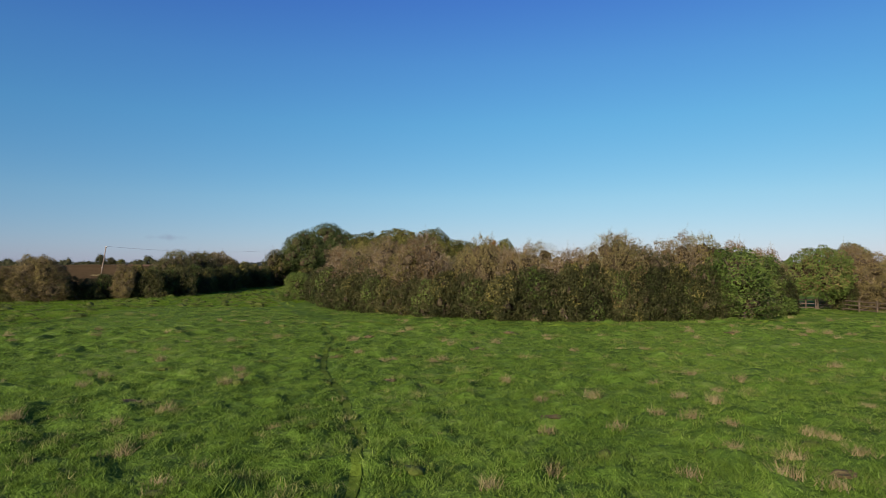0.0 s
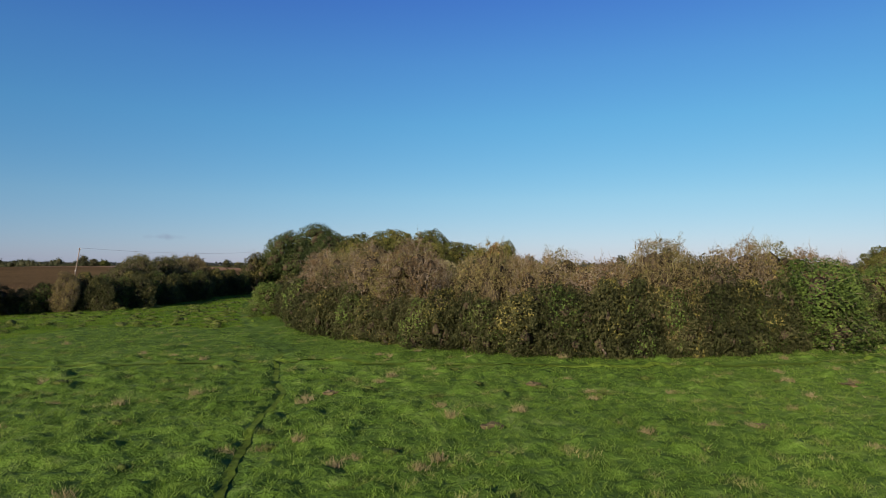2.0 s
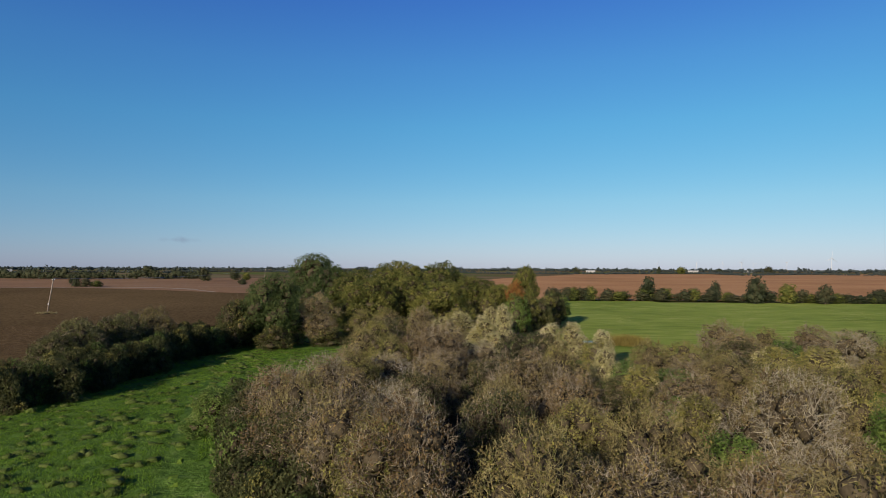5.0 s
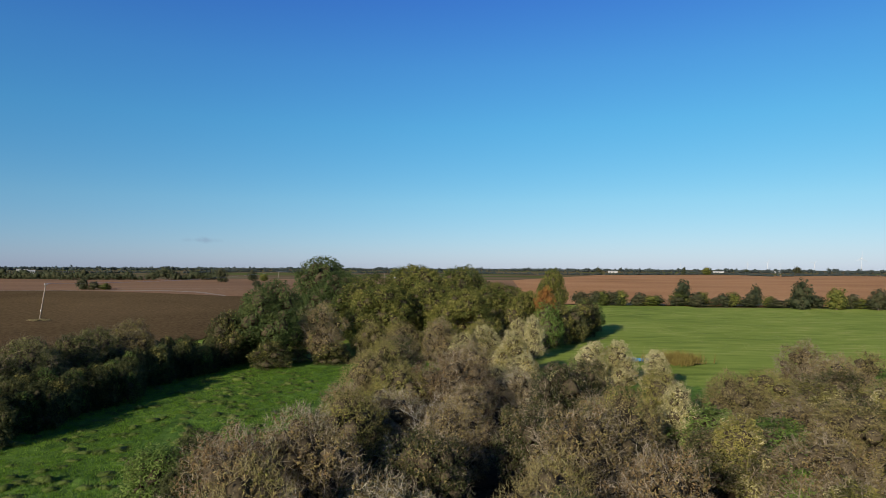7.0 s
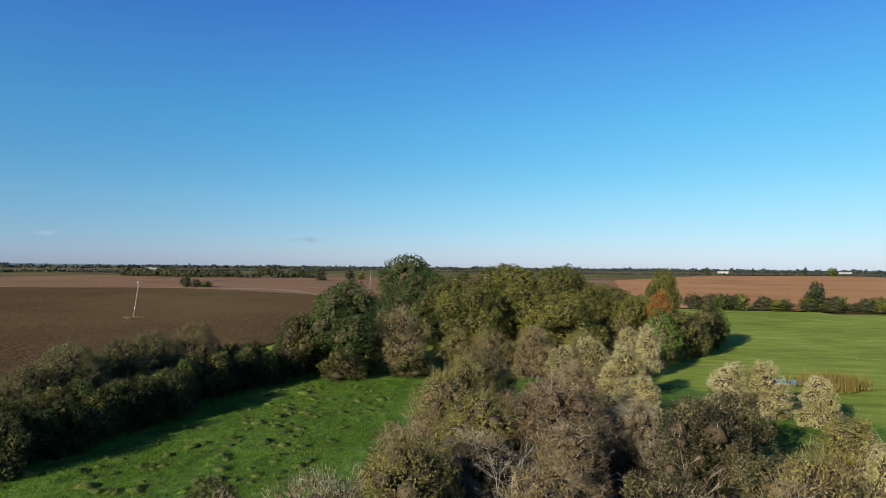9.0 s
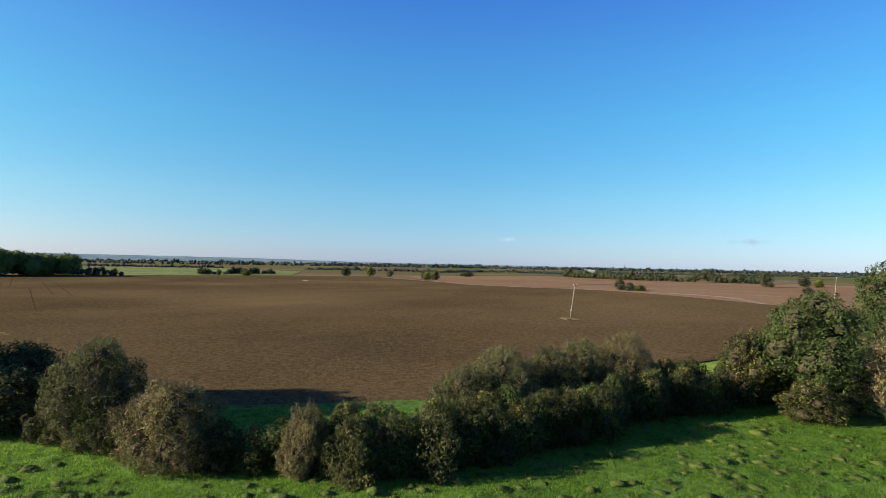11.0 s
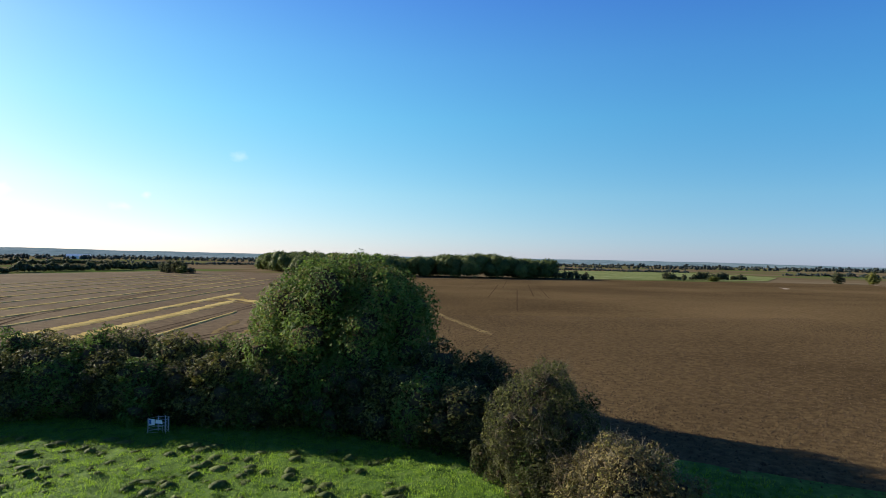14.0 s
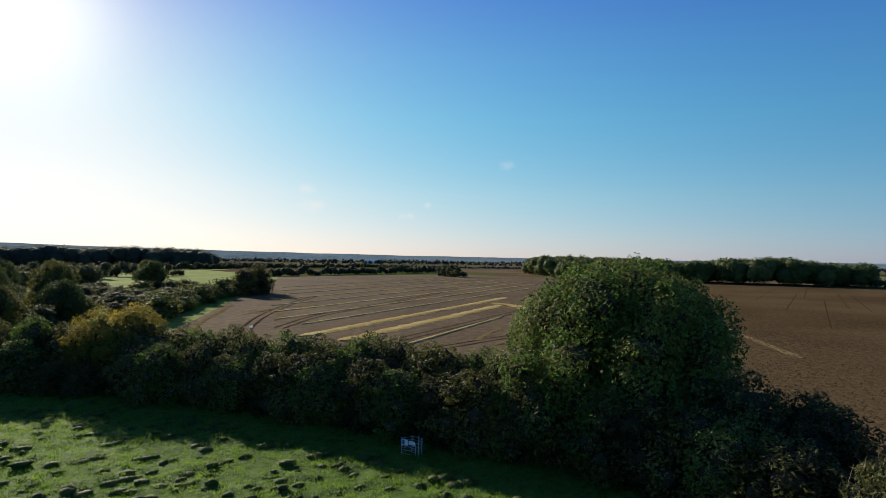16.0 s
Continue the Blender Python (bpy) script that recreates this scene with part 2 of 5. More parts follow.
M_GREYISH = leafy("olive_green_leaves", [(0.04, 0.045, 0.014), (0.088, 0.096, 0.03), (0.15, 0.158, 0.05), (0.225, 0.22, 0.08)], through_light=0.5)
M_HAW_TWIG = material("hawthorn_twigs", [(0.065, 0.055, 0.036), (0.12, 0.10, 0.066), (0.19, 0.16, 0.108)], big=0.4, small=2, island=0.7, per_object=0.3, rough=0.9)
M_BRAMBLE = leafy("bramble_leaves", through_light=0.5, colors=[(0.02, 0.024, 0.009), (0.05, 0.058, 0.019), (0.09, 0.098, 0.034), (0.15, 0.145, 0.06)])
M_GREEN = leafy("green_leaves", [(0.037, 0.067, 0.015), (0.084, 0.139, 0.027), (0.132, 0.201, 0.040), (0.189, 0.245, 0.059)], through_light=0.4)
M_OAK = leafy("oak_leaves", [(0.02, 0.034, 0.011), (0.042, 0.066, 0.019), (0.068, 0.096, 0.027), (0.10, 0.12, 0.036)])
M_OAK_TURNING = leafy("turning_oak_leaves", [(0.03, 0.042, 0.011), (0.072, 0.09, 0.02), (0.13, 0.14, 0.03), (0.20, 0.178, 0.042)])
M_SILVER = leafy("silver_willow_leaves", [(0.19, 0.18, 0.08), (0.32, 0.295, 0.135), (0.46, 0.42, 0.21), (0.60, 0.545, 0.32)])
M_AMBER = leafy("amber_leaves", [(0.16, 0.07, 0.022), (0.24, 0.11, 0.03), (0.28, 0.15, 0.04)])
M_GOLD = leafy("golden_leaves", [(0.06, 0.07, 0.016), (0.16, 0.14, 0.024), (0.27, 0.215, 0.034), (0.38, 0.29, 0.05)], through_light=0.55)
M_WOOD_LEAF = leafy("woodland_leaves", [(0.035, 0.055, 0.018), (0.06, 0.088, 0.026), (0.09, 0.12, 0.034), (0.13, 0.145, 0.045)])
# bluish greys: the haze of distance is mixed into these leaf colours
M_HAZE_LEAF = leafy("hazed_foliage", [(0.031, 0.044, 0.045), (0.046, 0.061, 0.060), (0.062, 0.078, 0.071), (0.077, 0.088, 0.083)])
M_FAR_LEAF = leafy("distant_foliage", [(0.035, 0.048, 0.024), (0.055, 0.068, 0.034), (0.08, 0.086, 0.042), (0.11, 0.098, 0.05)], through_light=0.5)
# leaf greens paled and greyed to carry the haze over the hill wood
M_HILL_LEAF = leafy("hazed_hill_wood", [(0.06, 0.078, 0.06), (0.085, 0.102, 0.078), (0.11, 0.125, 0.09)], through_light=0.6)
M_WOOD = material("weathered_timber", [(0.05, 0.038, 0.026), (0.09, 0.07, 0.05), (0.14, 0.11, 0.08)], big=1.5, small=12, bump=0.008, bump_scale=30, rough=0.9)
M_POLE = material("pole_timber", [(0.13, 0.10, 0.075), (0.21, 0.17, 0.135), (0.28, 0.24, 0.2)], big=1.2, small=9, bump=0.008, bump_scale=25, rough=0.9)
M_STEEL = material("galvanised_steel", [(0.32, 0.33, 0.34), (0.45, 0.46, 0.47), (0.55, 0.56, 0.57)], big=2, small=14, metal=0.7, rough=0.45)
M_WHITE = material("white_paint", [(0.66, 0.66, 0.65), (0.78, 0.78, 0.77), (0.84, 0.84, 0.83)], big=0.8, small=5, weights=(0.3, 0.3), rough=0.5)
M_BLUE = material("blue_print", [(0.05, 0.10, 0.24), (0.08, 0.16, 0.34)], big=3, small=20, rough=0.5)
M_ROOF = material("pale_sheet_roof", [(0.25, 0.25, 0.24), (0.33, 0.33, 0.32), (0.40, 0.40, 0.39)], big=0.1, small=0.8, rough=0.5)
# distance haze painted in: a blue base colour plus a faint glow
M_HAZED_HILL = material("hazed_hills", [(0.06, 0.09, 0.10), (0.10, 0.14, 0.16), (0.16, 0.19, 0.20)], big=0.004, small=0.03, weights=(0.6, 0.6), rough=1.0, spec=0.0)
hill_nodes = M_HAZED_HILL.node_tree.nodes["Principled BSDF"]
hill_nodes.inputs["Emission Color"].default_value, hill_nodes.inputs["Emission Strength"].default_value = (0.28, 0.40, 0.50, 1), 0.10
M_WATER = material("pond_water", [(0.015, 0.02, 0.018), (0.025, 0.03, 0.025)], big=0.4, small=3, rough=0.08, spec=0.5, bump=0.01, bump_scale=3)
M_REED = leafy("reeds", [(0.160, 0.123, 0.030), (0.240, 0.190, 0.050), (0.288, 0.247, 0.080)])


# litter, coloured extra dark to stand in for shade between the bushes
M_LITTER = material("shade_dark_litter", [(0.022, 0.018, 0.01), (0.045, 0.034, 0.02), (0.075, 0.056, 0.032)], big=0.5, small=5, bump=0.05, bump_scale=8, rough=1.0, spec=0.0)
# turbine white dulled to grey, with the distance haze in its colour
M_TURBINE = material("hazy_white_paint", [(0.42, 0.43, 0.44), (0.5, 0.51, 0.52)], big=0.1, small=1, rough=0.6)
M_MOUND = material("rough_grass", [(0.040, 0.061, 0.010), (0.068, 0.098, 0.014), (0.108, 0.131, 0.032)], big=0.5, small=4, island=0.5, bump=0.08, bump_scale=8, rough=0.8, through_light=0.15)
M_DRY = material("dry_grass_blades", [(0.16, 0.135, 0.06), (0.27, 0.225, 0.11), (0.38, 0.32, 0.17)], big=0.5, small=3, island=0.6, rough=0.8, through_light=0.3)
M_MOLE = material("bare_earth", [(0.06, 0.046, 0.022), (0.10, 0.08, 0.036), (0.16, 0.132, 0.06)], big=2.0, small=9, bump=0.05, bump_scale=12, rough=0.95)
M_DEAD = material("bleached_wood", [(0.203, 0.179, 0.148), (0.281, 0.257, 0.218), (0.343, 0.320, 0.281)], big=1.0, small=8, bump=0.01, bump_scale=20, rough=0.9)
MOLEHILLS = [(-9.8, 19.5, 1), (-13.8, 29.3, 1), (1.7, 31.5, 1.1), (-4.3, 36.2, 0.8), (10.6, 31.8, 0.8), (8.4, 13.0, 0.6), (4.0, 37.8, 0.8), (-2.0, 23.3, 0.6), (17.6, 38.2, 0.8), (3.0, 17.2, 0.7)]


# ---- mesh building ----
class Soup:
    """Triangles gathered as arrays, made into one mesh."""

    def __init__(self):
        self.v, self.t, self.m, self.n = [], [], [], 0

    def add(self, verts, tris, slot=0):
        verts, tris = np.asarray(verts, np.float32).reshape(-1, 3), np.asarray(tris, np.int32).reshape(-1, 3)
        self.v.append(verts)
        self.t.append(tris + self.n)
        self.m.append(np.full(len(tris), slot, np.int32))
        self.n += len(verts)

    def mesh(self, name, mats, smooth=False):
        v, t, m = np.concatenate(self.v), np.concatenate(self.t), np.concatenate(self.m)
        me = bpy.data.meshes.new(name)
        me.vertices.add(len(v))
        me.vertices.foreach_set("co", v.ravel())
        me.loops.add(t.size)
        me.loops.foreach_set("vertex_index", t.ravel())
        me.polygons.add(len(t))
        me.polygons.foreach_set("loop_start", np.arange(0, t.size, 3, dtype=np.int32))
        for mat in mats:
            me.materials.append(mat)
        me.polygons.foreach_set("material_index", m)
        me.polygons.foreach_set("use_smooth", np.full(len(t), smooth))
        me.update(calc_edges=True)
        return me


def unit(a):
    return a / np.maximum(np.linalg.norm(a, axis=-1, keepdims=True), 1e-9)


def add_leaves(soup, rng, p, out, size, slot=0, up=0.3, spread=0.8, narrow=0.38):
    """A pointed leaf at each place p."""
    n = len(p)
    nrm = unit(out * 0.85 + rng.normal(0, spread * 0.6, (n, 3)) + np.array([0, 0, up]))
    tan = unit(np.cross(nrm, rng.normal(0, 1, (n, 3))))
    bi = np.cross(nrm, tan)
    s = (size * rng.uniform(0.65, 1.35, n))[:, None]
    v = np.stack([p - tan * s * 0.55 - bi * s * narrow, p - tan * s * 0.35 + bi * s * narrow, p + tan * s * 0.75], 1)
    soup.add(v, np.arange(n * 3).reshape(-1, 3), slot)


def add_twigs(soup, rng, a, b, radius, slot=0):
    """A thin three-sided spike from each a to each b."""
    n = len(a)
    d = unit(b - a)
    x = unit(np.cross(d, rng.normal(0, 1, (n, 3))))
    y = np.cross(d, x)
    r = (radius * rng.uniform(0.6, 1.4, n))[:, None]
    ring = [a + (x * math.cos(k) + y * math.sin(k)) * r for k in (0, 2.094, 4.189)]
    v = np.stack([*ring, b], 1)
    base = (np.arange(n) * 4)[:, None, None]
    soup.add(v, base + np.array([[0, 1, 3], [1, 2, 3], [2, 0, 3]]), slot)


def add_fine(soup, rng, a, b, width, slot=0):
    """Finest twigs, a sliver each, from a to b."""
    n = len(a)
    side = unit(np.cross(b - a, rng.normal(0, 1, (n, 3)))) * (width * rng.uniform(0.6, 1.4, n))[:, None]
    soup.add(np.stack([a - side, a + side, b], 1), np.arange(n * 3).reshape(-1, 3), slot)


def add_boughs(soup, rng, masses, limbs, forks, thick):
    """Forking bare branches from the foot of a shrub out through its lobes, each bent once."""
    pick = rng.integers(0, len(masses), limbs)
    target = np.array([masses[i][0] + unit(masses[i][0] * [1, 1, 0.4] + rng.normal(0, 0.4, 3)) * masses[i][1] * 0.6 for i in pick])
    a = target * [0.12, 0.12, 0.0] + np.c_[rng.normal(0, 0.25, (limbs, 2)), np.full(limbs, 0.1)]
    b, r = target, np.full(limbs, thick)
    for level, fork in enumerate((*forks, 0)):
        n = len(a)
        ln = np.linalg.norm(b - a, axis=1, keepdims=True)
        mid = (a + b) / 2 + rng.normal(0, 0.11, (n, 3)) * ln
        d = unit(b - a)
        x = unit(np.cross(d, rng.normal(0, 1, (n, 3))))
        y = np.cross(d, x)
        if level < 3:
            rings = [c + (x * math.cos(k) + y * math.sin(k)) * (r * f)[:, None] for c, f in ((a, 1.0), (mid, 0.75)) for k in (0, 2.094, 4.189)]
            v = np.stack([*rings, b], 1)
            t = np.array([(0, 1, 4), (0, 4, 3), (1, 2, 5), (1, 5, 4), (2, 0, 3), (2, 3, 5), (3, 4, 6), (4, 5, 6), (5, 3, 6)])
            soup.add(v, (np.arange(n) * 7)[:, None, None] + t)
        else:
            add_fine(soup, rng, a, b, r[0])
        if not fork:
            break
        i = np.repeat(np.arange(n), fork)
        u = rng.uniform(0.3, 1.0, (len(i), 1))
        start = np.where(u < 0.5, a[i] + (mid[i] - a[i]) * u * 2, mid[i] + (b[i] - mid[i]) * (u * 2 - 1))
        way = unit(d[i] + rng.normal(0, 0.65, (len(i), 3)) + unit(start * [1, 1, 0.2]) * 0.35 + np.array([0, 0, 0.12]))
        step = np.clip(ln[i] * rng.uniform(0.22, 0.5, (len(i), 1)), 0.25, (1.3, 0.8, 0.6)[min(level, 2)])
        a, b, r = start, start + way * step, np.full(len(i), r[0] * 0.55)
        b[:, 2] = np.maximum(b[:, 2], 0.05)


def add_tube(soup, pts, radii, sides=6, slot=0):
    pts = np.asarray(pts, float)
    d = unit(np.gradient(pts, axis=0))
    ref = np.where(np.abs(d[:, 2:3]) > 0.9, np.array([[1.0, 0, 0]]), np.array([[0, 0, 1.0]]))
    x = unit(np.cross(d, ref))
    y = np.cross(d, x)
    ang = np.linspace(0, 2 * np.pi, sides, endpoint=False)
    v = pts[:, None] + (x[:, None] * np.cos(ang)[None, :, None] + y[:, None] * np.sin(ang)[None, :, None]) * np.asarray(radii)[:, None, None]
    t = []
    for i in range(len(pts) - 1):
        for k in range(sides):
            a, b = i * sides + k, i * sides + (k + 1) % sides
            t += [(a, b, b + sides), (a, b + sides, a + sides)]
    e = (len(pts) - 1) * sides
    t += [(e, e + k, e + k + 1) for k in range(1, sides - 1)]
    soup.add(v, t, slot)


BALL = bmesh.new()
bmesh.ops.create_icosphere(BALL, subdivisions=2, radius=1.0)
BALL_V = np.array([v.co[:] for v in BALL.verts])
BALL_T = np.array([[v.index for v in f.verts] for f in BALL.faces])
BALL.free()
BALL = bmesh.new()
bmesh.ops.create_icosphere(BALL, subdivisions=1, radius=1.0)
SMALL_BALL = (np.array([v.co[:] for v in BALL.verts]), np.array([[v.index for v in f.verts] for f in BALL.faces]))
BALL.free()


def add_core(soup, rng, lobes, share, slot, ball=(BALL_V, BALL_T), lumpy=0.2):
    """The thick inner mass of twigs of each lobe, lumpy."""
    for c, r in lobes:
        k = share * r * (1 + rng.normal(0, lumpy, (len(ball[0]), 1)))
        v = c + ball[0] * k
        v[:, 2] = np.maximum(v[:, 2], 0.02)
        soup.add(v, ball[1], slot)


def make_lobes(rng, wide, deep, low, high, count, size, dome=3.2):
    """Round masses that make up a crown between the heights low and high, narrowing to the top as a dome."""
    lobes = []
    for i in range(count):
        r = size * rng.uniform(0.55, 1.4)
        u = (i + rng.uniform(0, 1)) / count
        z = low + 0.75 * r + u * max(high - low - 1.6 * r, 0.05)
        w = math.sqrt(max(1 - u**dome, 0.03))
        a = i * 2.4 + rng.uniform(-0.7, 0.7)
        k = w * (rng.uniform(0.72, 1.05) if i % 4 else rng.uniform(0.0, 0.4))
        lobes.append((np.array([math.cos(a) * max(wide - r, 0.1) * k, math.sin(a) * max(deep - r, 0.1) * k, z]), r))
    return lobes


def on_lobes(rng, lobes, n, inner=0.8, outer=1.2):
    """Places on the outside of a crown, and the way out of it."""
    centres, radii = np.array([c for c, _ in lobes], np.float32), np.array([r for _, r in lobes], np.float32)
    share, bound = radii**2 / (radii**2).sum(), (radii * inner * 0.93) ** 2
    kept_p, kept_d, got = [], [], 0
    while got < n:
        m = min(n * 2, 16000)
        i = rng.choice(len(radii), m, p=share)
        d = unit(rng.standard_normal((m, 3), np.float32))
        p = centres[i] + d * (radii[i] * rng.uniform(inner, outer, m).astype(np.float32))[:, None]
        gap = (p * p).sum(1)[:, None] + (centres * centres).sum(1)[None] - 2 * p @ centres.T - bound[None]
        ok = (gap.min(1) > 0) & (p[:, 2] > 0.04)
        kept_p.append(p[ok])
        kept_d.append(d[ok])
        got += ok.sum()
    return np.concatenate(kept_p)[:n], np.concatenate(kept_d)[:n]


def part(name, soup, mats, parent, label="", smooth=False):
    ob = new(name, soup.mesh(name, mats, smooth))
    ob.parent = parent
    if label:
        tagged(ob, label)
    return ob


def plant(name, label, category, seed, wide, deep, low, high, lobes, lobe, leaves, leaf, mat, twigs=0, twig_len=0.8, twig_r=0.009, twig_mat=None,
          core=0.66, trunk_r=0.1, stems=5, limb_share=0.35, extra=None, narrow=0.38, dome=2.3, fine=0, sprigs=5.0, inner=None, boughs=0, forks=(6, 6, 3), thick=0.045):
    """A shrub or tree, standing at the origin: trunk or stems, twigs, crown."""
    rng = np.random.default_rng(seed)
    masses = make_lobes(rng, wide, deep, low, high, lobes, lobe, dome)
    thing = new(name)
    tagged(thing, label, category)
    wood = Soup()
    if stems == 1:
        top = np.array([rng.normal(0, 0.2), rng.normal(0, 0.2), low + (high - low) * 0.55])
        zs = np.linspace(0, 1, 6)[:, None]
        line = zs * top + np.sin(zs * 3) * rng.normal(0, 0.15, 3) * [1, 1, 0]
        add_tube(wood, line, trunk_r * np.array([1.5, 1.05, 0.95, 0.85, 0.7, 0.45]), 8)
        for c, r in masses:
            root = line[rng.integers(2, 6)]
            mid = (root + c) / 2 + rng.normal(0, 0.25, 3)
            add_tube(wood, [root, mid, c], trunk_r * np.array([limb_share, limb_share * 0.7, 0.06]), 5)
    else:
        for i in range(max(stems, len(masses) // 2)):
            c, r = masses[i % len(masses)]
            root = np.array([rng.normal(0, wide * 0.16), rng.normal(0, deep * 0.16), 0])
            mid = (root + c) / 2 + rng.normal(0, 0.2, 3)
            add_tube(wood, [root, mid, c], trunk_r * np.array([1, 0.7, 0.25]), 5)
    part("trunk", wood, [M_BARK], thing)
    crown = Soup()
    tips, way = on_lobes(rng, masses, int(len(masses) * sprigs), 0.95, 1.1)
    full = masses + [(t + w * lobe * 0.08, lobe * rng.uniform(0.16, 0.4)) for t, w in zip(tips, way) if t[2] > 0.3]
    p, out = on_lobes(rng, full, leaves)
    add_leaves(crown, rng, p, out, leaf, 0, narrow=narrow)
    # where inner is given, a dark core stands in for the inner shade
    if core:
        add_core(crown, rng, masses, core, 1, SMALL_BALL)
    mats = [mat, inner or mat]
    if extra:
        k = leaves // 4
        q, out2 = on_lobes(rng, full[1::3], k, 0.95, 1.2)
        add_leaves(crown, rng, q, out2, leaf, 2, narrow=narrow)
        mats.append(extra)
    part("crown", crown, mats, thing, smooth=True)
    if boughs:
        wood = Soup()
        add_boughs(wood, rng, masses, boughs, forks, thick)
        tagged(part("branch_spray", wood, [twig_mat or M_TWIG], thing), kind="stuff")
    if twigs:
        spray = Soup()
        if fine:
            a, out = on_lobes(rng, full, fine, 0.8, 1.05)
            b = a + unit(out * 0.6 + rng.normal(0, 0.55, (fine, 3)) + np.array([0, 0, 0.35])) * (twig_len * rng.uniform(0.35, 1.0, fine))[:, None]
            b[:, 2] = np.maximum(b[:, 2], 0.05)
            add_fine(spray, rng, a, b, 0.011)
        a, out = on_lobes(rng, masses, twigs, 0.72, 1.0)
        ln = (twig_len * rng.uniform(0.4, 1.4, twigs))[:, None]
        b = a + unit(out * 0.7 + rng.normal(0, 0.5, (twigs, 3)) + np.array([0, 0, 0.25])) * ln
        b[:, 2] = np.maximum(b[:, 2], 0.05)
        add_twigs(spray, rng, a, b, twig_r)
        k = twigs // 2
        f = rng.uniform(0.3, 0.8, (k, 1))
        a2 = a[:k] * (1 - f) + b[:k] * f
        b2 = a2 + unit(out[:k] * 0.4 + rng.normal(0, 0.7, (k, 3))) * ln[:k] * 0.55
        add_twigs(spray, rng, a2, b2, twig_r * 0.7)
        tagged(part("twig_spray", spray, [twig_mat or M_TWIG], thing), kind="stuff")
    return thing


def far_away(ob):
    """Removes a pattern plant once its copies stand."""
    for o in (*ob.children_recursive, ob):
        bpy.data.objects.remove(o)


def place(patterns, spots, group, rng):
    """Copies of pattern plants at (x, y, height factor, width factor)."""
    for i, (x, y, kz, kx) in enumerate(spots):
        m = Matrix.Translation((x, y, rise(x, y) - 0.03)) @ Matrix.Rotation(rng.uniform(0, 6.28), 4, "Z") @ Matrix.Diagonal((kx, kx, kz, 1))
        ob = copy_thing(patterns[i % len(patterns)], m)
        tagged(ob, group=group)


# ---- ground ----
def rise(x, y):
    """The lie of the land: a low swell in the ploughed field."""
    return 4.2 * math.exp(-((x + 150) ** 2 + (y - 290) ** 2) / 12800.0) + 0.25 * math.exp(-(x * x + (y - 46) ** 2) / 900.0)


def hummock(x, y):
    h = 0.06 * noise.noise((x * 0.16, y * 0.16, 3.1)) + 0.06 * noise.noise((x * 0.7, y * 0.7, 9.2))
    k = noise.noise((x * 0.85, y * 0.85, 5.5))
    return h + 0.17 * max(0.0, min(1.0, (k - 0.28) / 0.25)) + 0.1


def front(x, y):
    """1 within the grazed turf before the thicket, 0 outside it."""
    d = min(x + 30, 32 - x, y - 3, 47 - y)
    return max(0.0, min(1.0, d / 2.5))


PATH_LINE = np.array([(-1.6, 9), (-2.1, 15.9), (-2.7, 18.3), (-3.6, 21.8), (-4.8, 25.2), (-5.5, 28.7), (-5.9, 32), (-6.3, 36.6), (-7.2, 39), (-8.6, 44.3)])
LANES = [(PATH_LINE, 0.16), (np.array([(-8.6, 44.3), (-9.7, 49.3), (-12.7, 56.5), (-16.1, 65), (-20.6, 77.8), (-25.5, 95)]), 0.6), (np.array([(-26, 42.4), (-20.3, 43.1), (-13.9, 44), (-8.6, 44.3), (-3.6, 43.7), (6, 43.2), (14, 43.4), (24, 46), (34, 52)]), 0.55)]


LANE_X, LANE_Y = np.arange(-32, 40, 0.1), np.arange(0, 100, 0.1)
TROD = np.zeros((len(LANE_X), len(LANE_Y)))
for line, wide in LANES:
    for a, b in zip(line, line[1:]):
        ab = b - a
        u = np.clip(((LANE_X[:, None] - a[0]) * ab[0] + (LANE_Y[None] - a[1]) * ab[1]) / (ab @ ab), 0, 1)
        d = np.hypot(a[0] + ab[0] * u - LANE_X[:, None], a[1] + ab[1] * u - LANE_Y[None])
        TROD = np.maximum(TROD, np.clip(2.0 - d / wide, 0, 1))


def lane(x, y):
    """1 on a trodden path, 0 away from it."""
    i, k = int((x + 32) * 10 + 0.5), int(y * 10 + 0.5)
    return float(TROD[i, k]) if 0 <= i < len(LANE_X) and 0 <= k < len(LANE_Y) else 0.0


def turf(x, y):
    """Small clumps of grazed turf on the hummocks, trodden flat along the paths."""
    trod = lane(x, y)
    if trod:
        return hummock(x, y) - (0.1 if y < 43 else 0.05) * trod + (1 - trod) * front(x, y) * (0.08 * noise.noise((x * 1.3, y * 1.3, 1.1)) + 0.15 * noise.noise((x * 2.4, y * 2.4, 8.1)))
    return hummock(x, y) + front(x, y) * (0.08 * noise.noise((x * 1.3, y * 1.3, 1.1)) + 0.15 * noise.noise((x * 2.4, y * 2.4, 8.1)))


def under(x, y):
    return hummock(x, y) - 0.22 * front(x, y)


